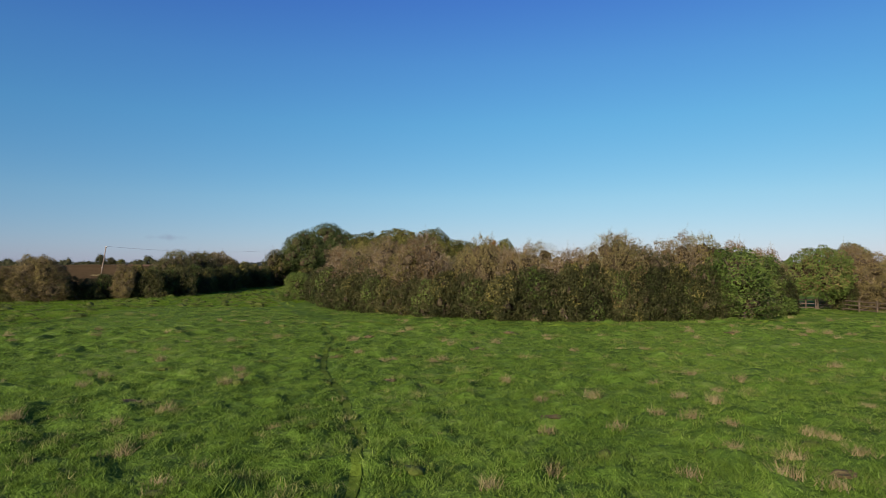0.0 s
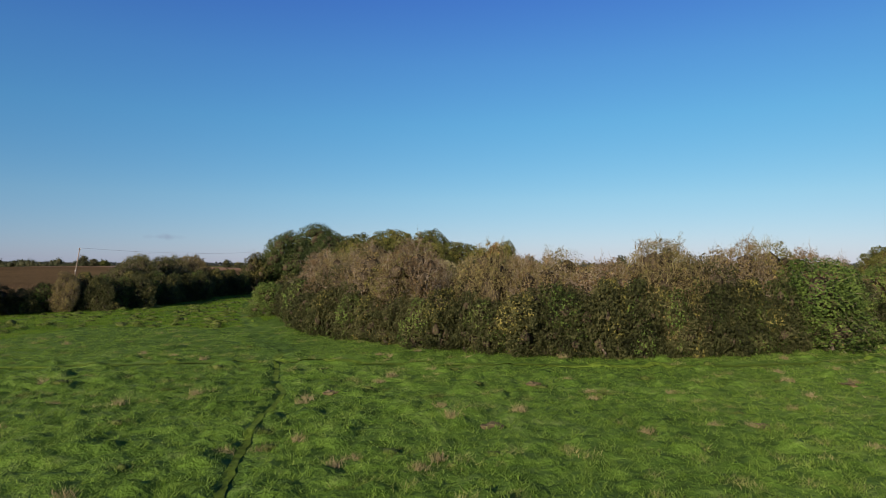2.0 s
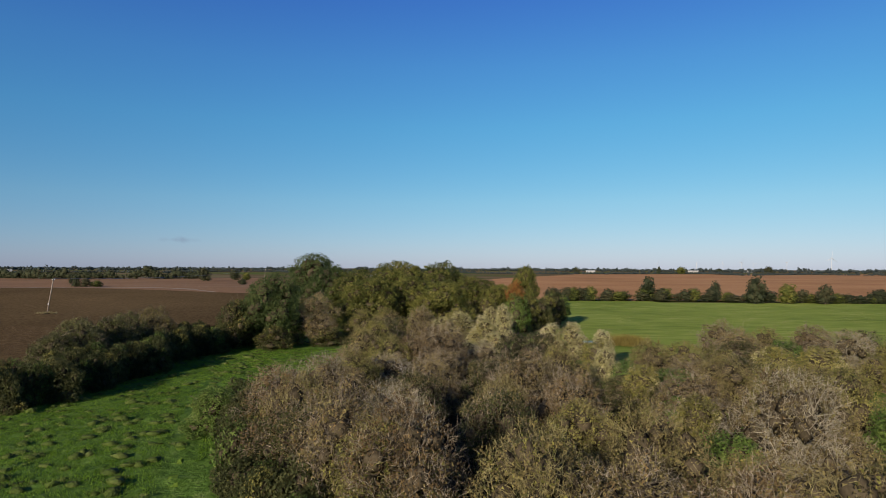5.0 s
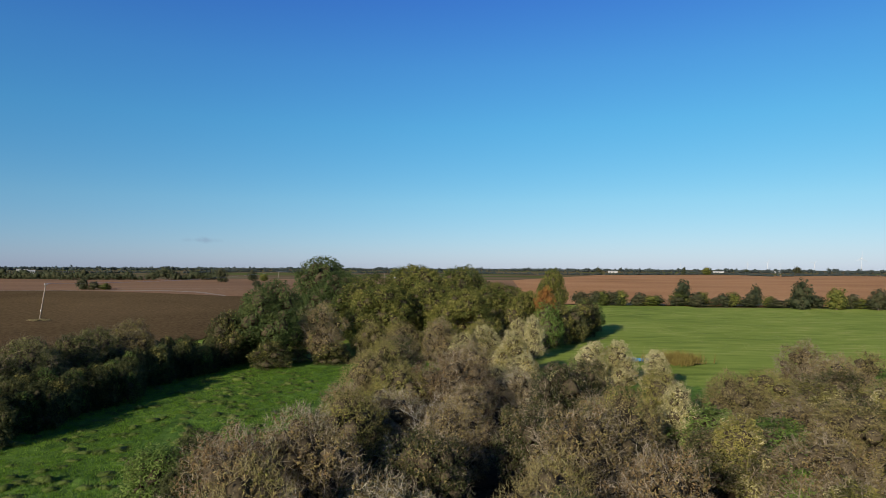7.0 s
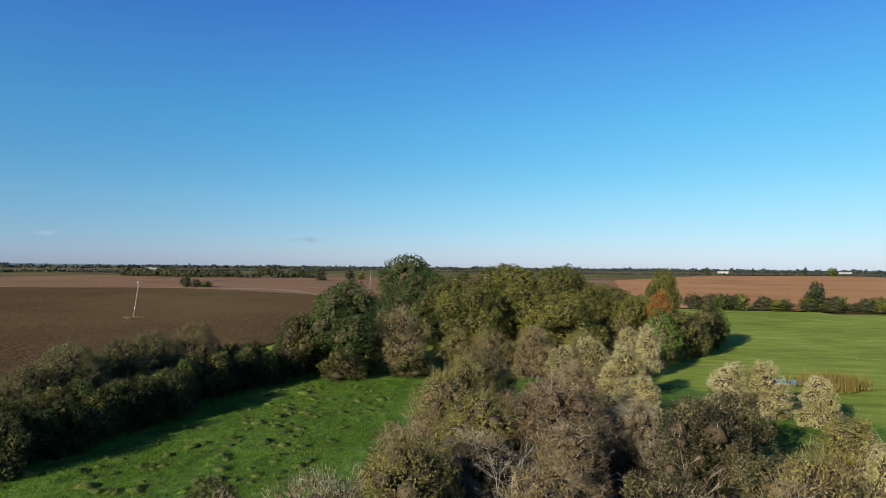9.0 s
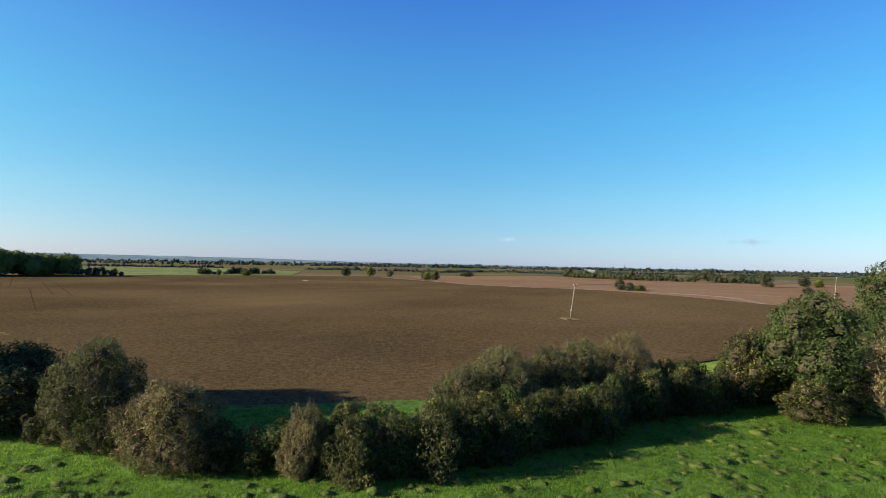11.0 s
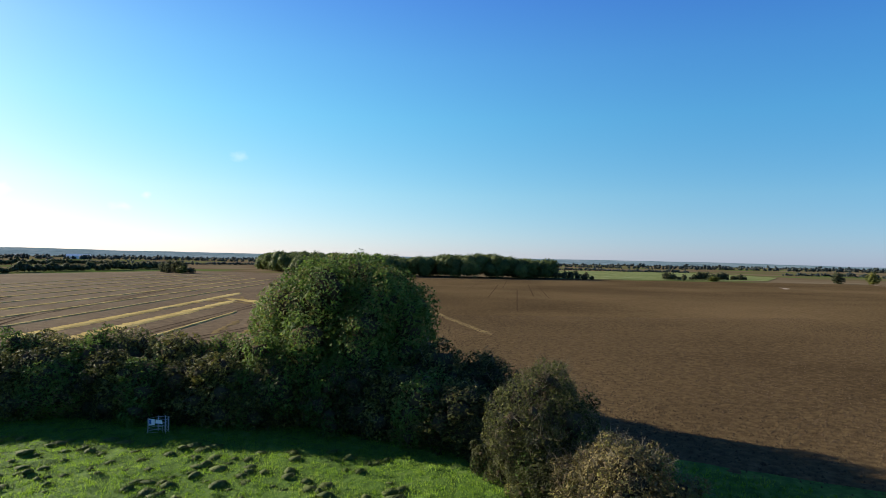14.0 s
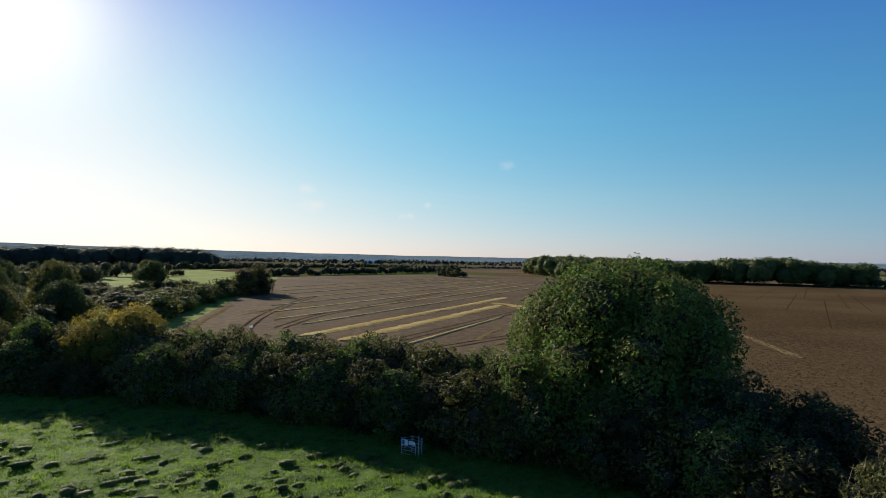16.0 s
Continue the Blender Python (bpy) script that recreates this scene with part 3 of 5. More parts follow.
def sheet(name, corners, mat, z, step, label, category, relief=None):
    """A field: a grid cut along the straight sides of a convex outline (counter-clockwise)."""
    xs, ys = [c[0] for c in corners], [c[1] for c in corners]
    bm = bmesh.new()
    nx, ny = max(1, int((max(xs) - min(xs)) / step)), max(1, int((max(ys) - min(ys)) / step))
    bmesh.ops.create_grid(bm, x_segments=nx, y_segments=ny, size=0.5)
    for v in bm.verts:
        v.co.x = (v.co.x + 0.5) * (max(xs) - min(xs)) + min(xs)
        v.co.y = (v.co.y + 0.5) * (max(ys) - min(ys)) + min(ys)
    for a, b in zip(corners, corners[1:] + corners[:1]):
        bmesh.ops.bisect_plane(bm, geom=bm.verts[:] + bm.edges[:] + bm.faces[:], plane_co=(*a, 0), plane_no=(b[1] - a[1], a[0] - b[0], 0), clear_outer=True)
    for v in bm.verts:
        v.co.z = z + rise(v.co.x, v.co.y) + (relief(v.co.x, v.co.y) if relief else 0)
    for f in bm.faces:
        f.smooth = True
    me = bpy.data.meshes.new(name)
    bm.to_mesh(me)
    bm.free()
    me.materials.append(mat)
    return tagged(new(name, me), label, category, kind="structure")


# the wide plain, in rings out to the horizon
plain = Soup()
ring_r = [0.0, 60, 120, 200, 300, 450, 650, 900, 1200, 1600, 2100, 2800, 3600, 4700]
verts = [(0, 80, -0.25)]
for r in ring_r[1:]:
    for k in range(96):
        x, y = r * math.cos(k * math.tau / 96), 80 + r * math.sin(k * math.tau / 96)
        verts.append((x, y, -0.25))
tris = [(0, 1 + k, 1 + (k + 1) % 96) for k in range(96)]
for i in range(len(ring_r) - 2):
    for k in range(96):
        a, b = 1 + i * 96 + k, 1 + i * 96 + (k + 1) % 96
        tris += [(a, a + 96, b + 96), (a, b + 96, b)]
plain.add(verts, tris)
tagged(new("ground", plain.mesh("ground", [M_FAR], True)), "flat patchwork farmland reaching to the horizon", "ground", kind="structure")

sheet("pasture", [(-74, -70), (75, -70), (75, 265), (-55, 265), (-74, 70)], M_MEADOW, -0.12, 3.0, "green grazed pasture around the thicket", "pasture")
sheet("pasture_near", [(-72, -60), (55, -60), (55, 80), (10, 128), (-38, 128), (-72, 62)], M_TURF, -0.02, 0.6, "tussocky green pasture turf", "pasture", under)
sheet("pasture_front", [(-29.5, 4), (31.5, 4), (31.5, 46.5), (-29.5, 46.5)], M_TURF, -0.02, 0.2, "clumpy grazed pasture turf before the thicket", "pasture", turf)
sheet("thicket_floor", [(-6, 60), (0, 54), (8, 50.5), (21, 54), (28, 59), (28, 80), (13, 97), (2, 104), (-7, 104), (-8.5, 80)], M_LITTER, 0.1, 1.2, "leaf litter under the thicket, darkened as shade between bushes", "ground", hummock)
sheet("meadow", [(22, 128), (130, 105), (320, 150), (330, 268), (125, 258), (38, 262), (20, 190)], M_MEADOW, -0.08, 6.0, "level green hay meadow beyond the thicket", "meadow")
sheet("field_west", [(-505, -66), (-78, 51), (-66, 72), (-53, 92), (-49, 150), (-42, 268), (-344, 345), (-510, 388)], M_PLOUGH, 0.04, 7.0,
      "brown freshly ploughed arable field", "field")
sheet("field_north", [(-162, 267), (-88, 257), (20, 262), (40, 690), (-200, 690), (-520, 640), (-520, 430), (-212, 275)], M_FAR_SOIL, 0.09, 7.0, "brown ploughed field beyond the chalky track", "field")
sheet("field_east", [(20, 268), (130, 264), (600, 330), (900, 1400), (230, 1190), (40, 690)], M_RED_SOIL, 0.05, 30.0, "reddish brown ploughed field behind the meadow hedge", "field")
sheet("field_south", [(-560, -185), (-373, -232), (-107, -30), (-74, 10), (-74, 49), (-78, 50), (-505, -68), (-560, -130)], M_STUBBLE, 0.04, 7.0,
      "harvested stubble field with straw rows", "field")
sheet("meadow_far", [(-520, 142), (-1000, 150), (-1000, 420), (-720, 420), (-560, 330)][::-1], M_PALE_MEADOW, 0.04, 40.0, "pale green meadow behind the ploughed field", "meadow")
sheet("rough_pasture", [(-104, -27), (-373, -229), (-480, -420), (-150, -420), (-60, -60)], M_MEADOW, 0.0, 12.0, "rough green pasture among the scrub", "pasture")
sheet("meadow_south", [(-340, -425), (-360, -530), (-540, -540), (-510, -410)][::-1], M_MEADOW, 0.04, 20.0, "bright green meadow below the wood", "meadow")
sheet("meadow_south", [(-330, -270), (-230, -330), (-150, -200), (-190, -150)], M_MEADOW, 0.08, 15.0, "bright green meadow among hedgerows", "meadow")


def strip(name, pts, width, mat, label, category, lift=0.06, crown=0.0, seed=1, wobble=0.2, step=3.0, kind="structure", relief=None):
    """A band laid along a line on the ground, with an uneven edge."""
    rng = np.random.default_rng(seed)
    pts = [Vector((*p, 0)) for p in pts]
    line = []
    for i in range(len(pts) - 1):
        p0, p1, p2, p3 = pts[max(i - 1, 0)], pts[i], pts[i + 1], pts[min(i + 2, len(pts) - 1)]
        n = max(2, int((p2 - p1).length / step))
        for k in range(n):
            u = k / n
            line.append(0.5 * (2 * p1 + (p2 - p0) * u + (2 * p0 - 5 * p1 + 4 * p2 - p3) * u * u + (3 * p1 - p0 - 3 * p2 + p3) * u**3))
    line.append(pts[-1])
    bm = bmesh.new()
    rows = []
    for i, p in enumerate(line):
        d = (line[min(i + 1, len(line) - 1)] - line[max(i - 1, 0)]).normalized()
        side = Vector((-d.y, d.x, 0))
        end = min(1.0, 0.25 + min(i, len(line) - 1 - i) * 0.4)
        row = []
        for o, h in ((-1, 0), (-0.5, crown), (0.5, crown), (1, 0)):
            q = p + side * (o * width * 0.5 * end * (1 + rng.normal(0, wobble)))
            z = rise(q.x, q.y) + lift + h + (relief(q.x, q.y) if relief else 0)
            row.append(bm.verts.new((q.x, q.y, z)))
        rows.append(row)
    for ra, rb in zip(rows, rows[1:]):
        for k in range(3):
            bm.faces.new((ra[k + 1], ra[k], rb[k], rb[k + 1]))
    bmesh.ops.recalc_face_normals(bm, faces=bm.faces[:])
    if bm.faces[:][0].normal.z < 0:
        bmesh.ops.reverse_faces(bm, faces=bm.faces[:])
    me = bpy.data.meshes.new(name)
    bm.to_mesh(me)
    bm.free()
    me.materials.append(mat)
    return tagged(new(name, me), label, category, kind=kind)


strip("farm_track", [(-490, 374), (-344, 342), (-212, 275), (-162, 267), (-129, 271), (-108, 272), (-88, 257)], 2.6, M_CHALK, lift=0.13, label="pale chalky farm track across the ploughed field", category="track", seed=3)
strip("farm_track", [(-129, 271.5), (-118, 273), (-108, 272.5), (-100, 268)], 5.0, M_CHALK, "pale chalky patch on the farm track", "track", lift=0.16, seed=4)
strip("farm_track", [(-405, 262), (-392, 259), (-380, 252)], 4.0, M_CHALK, "pale chalky patch in the ploughed field", "track", seed=5)
strip("farm_track", [(-184, 57.5), (-160, 63.5), (-133, 71)], 1.5, M_THIN_STRAW, "pale bare strip along the ploughed field edge", "track", seed=6)
strip("farm_track", [(-145, 281), (-110, 300), (-60, 330), (-20, 350)], 1.6, M_CHALK, "thin pale track beyond the lone bushes", "track", lift=0.13, seed=7)


# ---- plants ----
rng_all = np.random.default_rng(11)
THORN_LOOKS = [(M_THORN_LEAF, M_RUSSET, M_TWIG, 7500, 0.115), (M_THORN_LEAF, M_OLIVE, M_LICHEN, 6200, 0.112), (M_RUSSET, M_THORN_LEAF, M_TWIG, 7500, 0.115), (M_OLIVE, M_BRAMBLE, M_LICHEN, 8000, 0.118),
               (M_THORN_LEAF, M_RUSSET, M_PALE_TWIG, 4500, 0.10), (M_BRAMBLE, M_THORN_LEAF, M_TWIG, 8500, 0.122)]
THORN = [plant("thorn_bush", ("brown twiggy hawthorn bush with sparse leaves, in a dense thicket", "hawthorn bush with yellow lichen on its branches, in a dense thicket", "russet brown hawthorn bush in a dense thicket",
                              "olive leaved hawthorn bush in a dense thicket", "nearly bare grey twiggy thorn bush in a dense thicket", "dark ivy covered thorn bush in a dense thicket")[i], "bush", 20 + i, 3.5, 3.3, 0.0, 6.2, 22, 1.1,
               look_[3], look_[4], look_[0], boughs=(12, 14, 12, 10, 14, 6)[i], forks=((7, 6, 5), (7, 6, 4), (7, 6, 5), (6, 6, 3), (8, 7, 5), (5, 5, 3))[i], thick=(0.034, 0.04, 0.034, 0.038, 0.036, 0.034)[i], core=0.5, inner=M_INNER_SHADE, extra=look_[1], twig_mat=look_[2], dome=2.8, twigs=60, twig_len=0.6,
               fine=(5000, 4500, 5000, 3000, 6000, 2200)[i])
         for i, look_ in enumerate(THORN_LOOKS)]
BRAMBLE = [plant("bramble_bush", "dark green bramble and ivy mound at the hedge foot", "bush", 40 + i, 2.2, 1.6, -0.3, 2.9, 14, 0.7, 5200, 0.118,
                 M_BRAMBLE, sprigs=3.0, extra=(None, M_GREEN, M_OLIVE)[i], dome=4, core=0.35, inner=M_INNER_SHADE) for i in range(3)]
GREEN = [plant("green_shrub", "leafy mid green shrub at the thicket edge", "shrub", 50 + i, 2.9, 2.7, -0.2, 5.6, 16, 1.2, 10000, 0.15, M_GREEN, twigs=150, extra=M_BRAMBLE, core=0.4, inner=M_INNER_SHADE, boughs=4, forks=(4, 5, 2), thick=0.025) for i in range(2)]
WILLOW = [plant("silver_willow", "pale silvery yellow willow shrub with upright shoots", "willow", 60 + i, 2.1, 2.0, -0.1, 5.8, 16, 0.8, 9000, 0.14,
                (M_SILVER, M_OLIVE, M_SILVER)[i], twigs=400, twig_len=1.2, extra=(M_GOLD, M_SILVER, M_OLIVE)[i], narrow=0.24, core=0.6, inner=M_INNER_SHADE, boughs=6, forks=(5, 5, 2), thick=0.03) for i in range(3)]
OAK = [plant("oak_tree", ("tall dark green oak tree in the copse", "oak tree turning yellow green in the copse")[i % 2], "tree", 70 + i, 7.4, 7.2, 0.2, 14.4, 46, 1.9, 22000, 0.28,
             (M_OAK, M_OAK_TURNING)[i % 2], trunk_r=0.42, stems=1, core=0.5, extra=(None, M_OLIVE)[i % 2], dome=2.8, inner=M_INNER_SHADE) for i in range(4)]
HEDGE = [plant("hedge_shrub", "dense dark leafy shrub of a field hedge", "hedge", 80 + i, 3.2, 2.9, -0.2, 5.9, 20, 1.15, 5000, 0.19, (M_BRAMBLE, M_GREEN, M_OLIVE)[i], twigs=40, core=0.6, dome=3.0, inner=M_INNER_SHADE, boughs=3, forks=(5, 5, 2), thick=0.03,
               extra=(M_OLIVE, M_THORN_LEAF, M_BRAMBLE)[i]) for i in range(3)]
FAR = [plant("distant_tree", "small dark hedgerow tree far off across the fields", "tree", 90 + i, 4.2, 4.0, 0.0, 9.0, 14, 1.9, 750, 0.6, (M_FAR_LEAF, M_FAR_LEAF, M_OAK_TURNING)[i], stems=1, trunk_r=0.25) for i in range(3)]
HAW = [plant("hawthorn_bush", "dense rounded olive green hawthorn in the field hedge", "bush", 120 + i, 3.4, 3.2, 0.0, 6.1, 30, 1.05, 15000, 0.12, (M_GREYISH, M_THORN_LEAF)[i], boughs=12, forks=(7, 6, 5), thick=0.03, core=0.42, dome=3.2, twigs=90, twig_len=0.85, fine=4500, inner=M_INNER_SHADE,
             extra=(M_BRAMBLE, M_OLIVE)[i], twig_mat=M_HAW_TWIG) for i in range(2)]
ARCH = plant("hedge_arch", "leafy hedge growing over the gateway", "hedge", 97, 3.8, 2.4, 1.55, 6.0, 24, 1.1, 11000, 0.14, M_GREEN, twigs=120, core=0.45, inner=M_INNER_SHADE, extra=M_THORN_LEAF, stems=1, trunk_r=0.035)


def span(points, step, jitter):
    """Spots along a line of points, about step apart."""
    out = []
    for (x0, y0), (x1, y1) in zip(points, points[1:]):
        n = max(1, round(math.hypot(x1 - x0, y1 - y0) / step))
        for k in range(n):
            u = (k + 0.5) / n
            out.append((x0 + (x1 - x0) * u + rng_all.normal(0, jitter), y0 + (y1 - y0) * u + rng_all.normal(0, jitter)))
    return out


def grown(spots, kz=(0.85, 1.1), kx=(0.9, 1.15)):
    return [(x, y, rng_all.uniform(*kz), rng_all.uniform(*kx)) for x, y in spots]


rng_s0 = np.random.default_rng(51)
# the thicket: brambles along its front, thorn bushes behind
FRONT = [(-17.5, 80), (-13.5, 70), (-9.2, 58.8), (-5.2, 53.8), (-0.6, 49.8), (4, 47.6), (8.4, 46.6), (14, 47.0), (21.5, 50.4), (27.5, 53.6), (31, 56.5)]
BACK = [(x + 0.7, y + 3.3) for x, y in FRONT[1:]]
place(BRAMBLE, grown(span(FRONT, 1.75, 0.2), (1.0, 1.4)), "brambles along the thicket front", rng_all)
place([THORN[0], THORN[2], THORN[1], THORN[5], THORN[0], THORN[3], THORN[2], THORN[1]], grown(span(BACK, 3.7, 0.6), (0.85, 1.1), (0.78, 1.02)), "thorn bushes of the thicket", rng_all)
inside = [(x + rng_all.normal(0, 1.1), y + rng_all.normal(0, 0.9)) for y in np.arange(56, 114, 5.8) for x in np.arange(-14, 29, 5.7)
          if x > -13.5 + 0.05 * (y - 60) and x < 29 - max(0, y - 82) * 0.85 and (y > 61 or -3 < x < 25) and not (3 < x < 8 and 82 < y < 96)]
inside = [p for p in inside if (p[1] < 97 or p[0] < 0) and math.hypot(p[0] - 5.8, p[1] - 74.5) > 4.6]
west_part, east_part = [p for p in inside if p[0] < 13], [p for p in inside if p[0] >= 13]
place([THORN[0], THORN[5], THORN[1], THORN[2], THORN[4], THORN[5], THORN[3]], grown(west_part, (0.62, 1.02), (0.74, 1.0)), "thorn bushes of the thicket", rng_all)
place([THORN[1], THORN[3], GREEN[0], THORN[0], THORN[5], WILLOW[1]], grown(east_part, (0.62, 0.98), (0.76, 1.04)), "thorn bushes of the thicket", rng_all)
place(THORN, grown([(31, 97), (36, 101), (42, 103), (32, 92), (41, 95), (47, 101), (33, 106), (30, 80), (31, 70), (44, 92), (58, 82), (62, 90), (41.0, 60.6), (42.2, 57.0), (42.6, 53.0), (44.4, 62.0), (46.6, 58), (46.8, 53), (51, 64), (55, 67), (30.4, 60.6), (32.0, 65)], (0.7, 0.95)),
      "thorn bushes of the thicket", rng_all)
place([THORN[0], THORN[4], THORN[2]], [(5.8, 74.5, 0.98, 1.12), (17.0, 60.5, 1.16, 1.0), (-2.0, 93.0, 1.0, 1.2)], "thorn bushes of the thicket", rng_all)
place(GREEN, [(14.8, 49.2, 0.8, 0.8), (24, 51.0, 1.0, 1.2), (29.5, 57, 0.9, 0.8), (26, 64, 0.9, 1), (36, 97, 0.8, 0.9), (46, 62, 0.8, 0.9), (-17.5, 75, 0.6, 0.8), (18.6, 49.6, 0.62, 0.8), (27.4, 53.4, 0.7, 0.85), (21.4, 50.8, 0.75, 0.9)], "green shrubs of the thicket", rng_all)
place([WILLOW[0], WILLOW[2]], [(7.6, 99.5, 0.72, 0.85), (10.5, 101.5, 0.68, 0.8), (16.2, 113, 0.9, 1.0), (19.5, 110.5, 0.75, 0.9), (4.2, 117, 1.0, 1.2), (-1.5, 118, 0.9, 1.15), (1.2, 120, 1.05, 1.15),
       (14.1, 86, 0.9, 0.8), (5, 108, 0.75, 0.9), (2, 101, 0.68, 0.9), (13, 112, 0.9, 1.1)], "silver willows in the thicket", rng_all)
place([WILLOW[1]], [(29, 86, 0.95, 1.3), (32.5, 84, 1.0, 1.3), (27, 92, 0.8, 1.1)], "olive willows in the thicket", rng_all)
place([WILLOW[2]], [(8.5, 134, 1.05, 1.0), (6.5, 136, 0.95, 1.0)], "silver willows by the copse", rng_all)
place([GREEN[1], THORN[5], THORN[3]], [(18.6, 81.2, 0.72, 0.95), (14.6, 79.4, 0.62, 0.9), (25.4, 98.0, 0.7, 1.0), (21.5, 84.0, 0.62, 0.85), (29.5, 95.5, 0.8, 1.0)], "low bushes of the thicket", rng_s0)
copy_thing(ARCH, Matrix.Translation((35.2, 58.6, 0)))
place(BRAMBLE, [(31.3, 57.2, 1.1, 0.8), (38.9, 60.0, 1.2, 0.75), (39.6, 60.6, 1.1, 0.8)], "brambles at the gateway", rng_all)
place([THORN[2], THORN[0]], [(32.6, 62.0, 0.95, 0.8), (31.2, 58.6, 0.75, 0.6), (40.2, 61.8, 1.0, 0.75)], "thorn bushes of the thicket", rng_all)
place([OAK[1]], [(99, 150, 0.66, 0.75)], "trees beyond the gateway", rng_all)
place(BRAMBLE, grown(span([(x + 0.4, y + 1.5) for x, y in FRONT[5:-1]], 2.3, 0.35), (1.25, 1.55)), "brambles along the thicket front", rng_all)
place(BRAMBLE, grown(span([(x, y - 0.1) for x, y in FRONT[6:]], 2.2, 0.25), (1.3, 1.6)), "brambles along the thicket front", rng_all)
# the copse behind
place([OAK[0], OAK[2]], [(-28.5, 126.5, 0.78, 0.82), (-30.5, 165, 1.03, 1.1), (-26, 156, 0.85, 0.9)], "oaks of the copse", rng_all)
place([OAK[1], OAK[3]], [(-19, 150, 0.82, 0.95), (-11.8, 162, 0.93, 1.1), (-3, 160, 0.92, 1.0), (4, 156, 0.72, 0.85), (-8, 148, 0.74, 0.95), (9, 153, 0.62, 0.62), (21, 212, 0.88, 0.62), (-15, 141, 0.72, 0.85), (-2, 141, 0.68, 0.85)],
      "oaks of the copse", rng_all)
place(HEDGE, grown([(-33.5, 123.5), (-32, 128), (14, 150), (17, 153), (12, 146), (19, 158), (22, 164), (24, 172), (6, 146)], (1.0, 1.35)), "shrubs of the copse", rng_all)
amber = plant("amber_tree", "small tree turning amber orange at the copse edge", "tree", 98, 2.5, 2.4, 0.2, 10.2, 22, 1.0, 9000, 0.17, M_AMBER, stems=1, trunk_r=0.2, extra=M_OLIVE)
amber.matrix_world = Matrix.Translation((11.9, 148.5, 0))
place([HEDGE[0]], [(-26.8, 121.2, 0.6, 0.9), (-19.5, 125.5, 0.5, 0.9)], "green shrubs at the copse foot", rng_all)
place([THORN[0], THORN[3], THORN[1]], [(-21.8, 128, 1.25, 1.3), (-15, 130, 0.85, 0.95), (-10, 128, 0.9, 1.0), (-5, 129, 0.95, 1.0), (1, 129, 0.9, 0.9)], "thorn bushes by the copse", rng_all)
# west hedge, from the copse down to the corner
place(BRAMBLE, grown(span([(-35.5, 121), (-40.5, 101), (-41, 81), (-45.5, 75), (-57, 69), (-63, 66)], 1.7, 0.25), (0.8, 1.1)), "low bramble hedge", rng_all)
place(BRAMBLE, grown(span([(-36.8, 121), (-41.5, 101), (-42, 93)], 1.7, 0.4), (1.25, 1.55)), "low bramble hedge", rng_all)
place(BRAMBLE, grown(span([(-33.6, 119), (-37.6, 103), (-38.4, 86), (-41.5, 79.5)], 1.8, 0.35), (1.2, 1.5)), "low bramble hedge", rng_all)
place(BRAMBLE, grown(span([(-35.0, 104), (-35.8, 90), (-38.2, 79.5)], 1.9, 0.35), (1.1, 1.4)), "low bramble hedge", rng_all)
place([HAW[0]], [(-41.8, 97.5, 1.06, 1.05), (-42, 93.5, 0.86, 1.0), (-41.2, 103, 1.02, 1.0), (-41.6, 108, 1.05, 1.0), (-57.6, 70.4, 1.2, 1.18)], "thorn bushes of the west hedge", rng_all)
place([HAW[1]], [(-42.7, 115.7, 1.08, 1.05), (-47.4, 73, 0.9, 1.0), (-40.8, 79, 0.72, 0.52), (-51.5, 72.6, 0.7, 0.8), (-39.5, 111, 0.95, 0.95)], "thorn bushes of the west hedge", rng_all)
# south hedge with the gate
south = [(-63.5, 66), (-67, 59), (-69.5, 49), (-70, 36), (-70, 24), (-69, 10), (-64.5, -4), (-57, -20), (-46, -34)]
clear_of_maple = [p for p in span(south, 2.7, 0.5) if math.hypot(p[0] + 69, p[1] - 1.5) > 5]
place(HEDGE, grown(clear_of_maple, (0.82, 1.0)), "shrubs of the south hedge", rng_all)
place([HEDGE[0]], [(-70, 63, 1.15, 1.15), (-67, 67.5, 1.0, 1.1), (-72.5, 67, 0.95, 1.1), (-64.3, 69.8, 0.75, 0.85)], "shrubs beside the big maple", rng_all)
place(BRAMBLE, [(-66.5, 5.0, 1.2, 1.2), (-66, 2.0, 1.1, 1.2), (-65.5, -1, 1.2, 1.2)], "brambles under the maple", rng_all)
place(HEDGE, grown(span([(x - 4.2, y - 1) for x, y in south[1:]], 3.4, 0.6), (1.0, 1.2), (1.0, 1.25)), "shrubs of the south hedge", rng_all)
big = plant("field_maple", "large broad leafy green tree standing in the hedge", "tree", 5, 11.0, 10.4, 0.0, 13.9, 92, 2.0, 72000, 0.23, M_GREEN, trunk_r=0.5, stems=1, core=0.58, inner=M_INNER_SHADE, twigs=300, extra=M_OLIVE, dome=3.5, sprigs=4)
big.matrix_world = Matrix.Translation((-77, 54.3, 0))
gold = plant("golden_maple", "maple turning golden yellow in the hedge", "tree", 6, 7.2, 5.2, 0.3, 8.3, 28, 1.6, 20000, 0.15, M_GOLD, trunk_r=0.2, stems=1, core=0.6, extra=M_OLIVE)
gold.matrix_world = Matrix.Translation((-72, 3.4, 0))
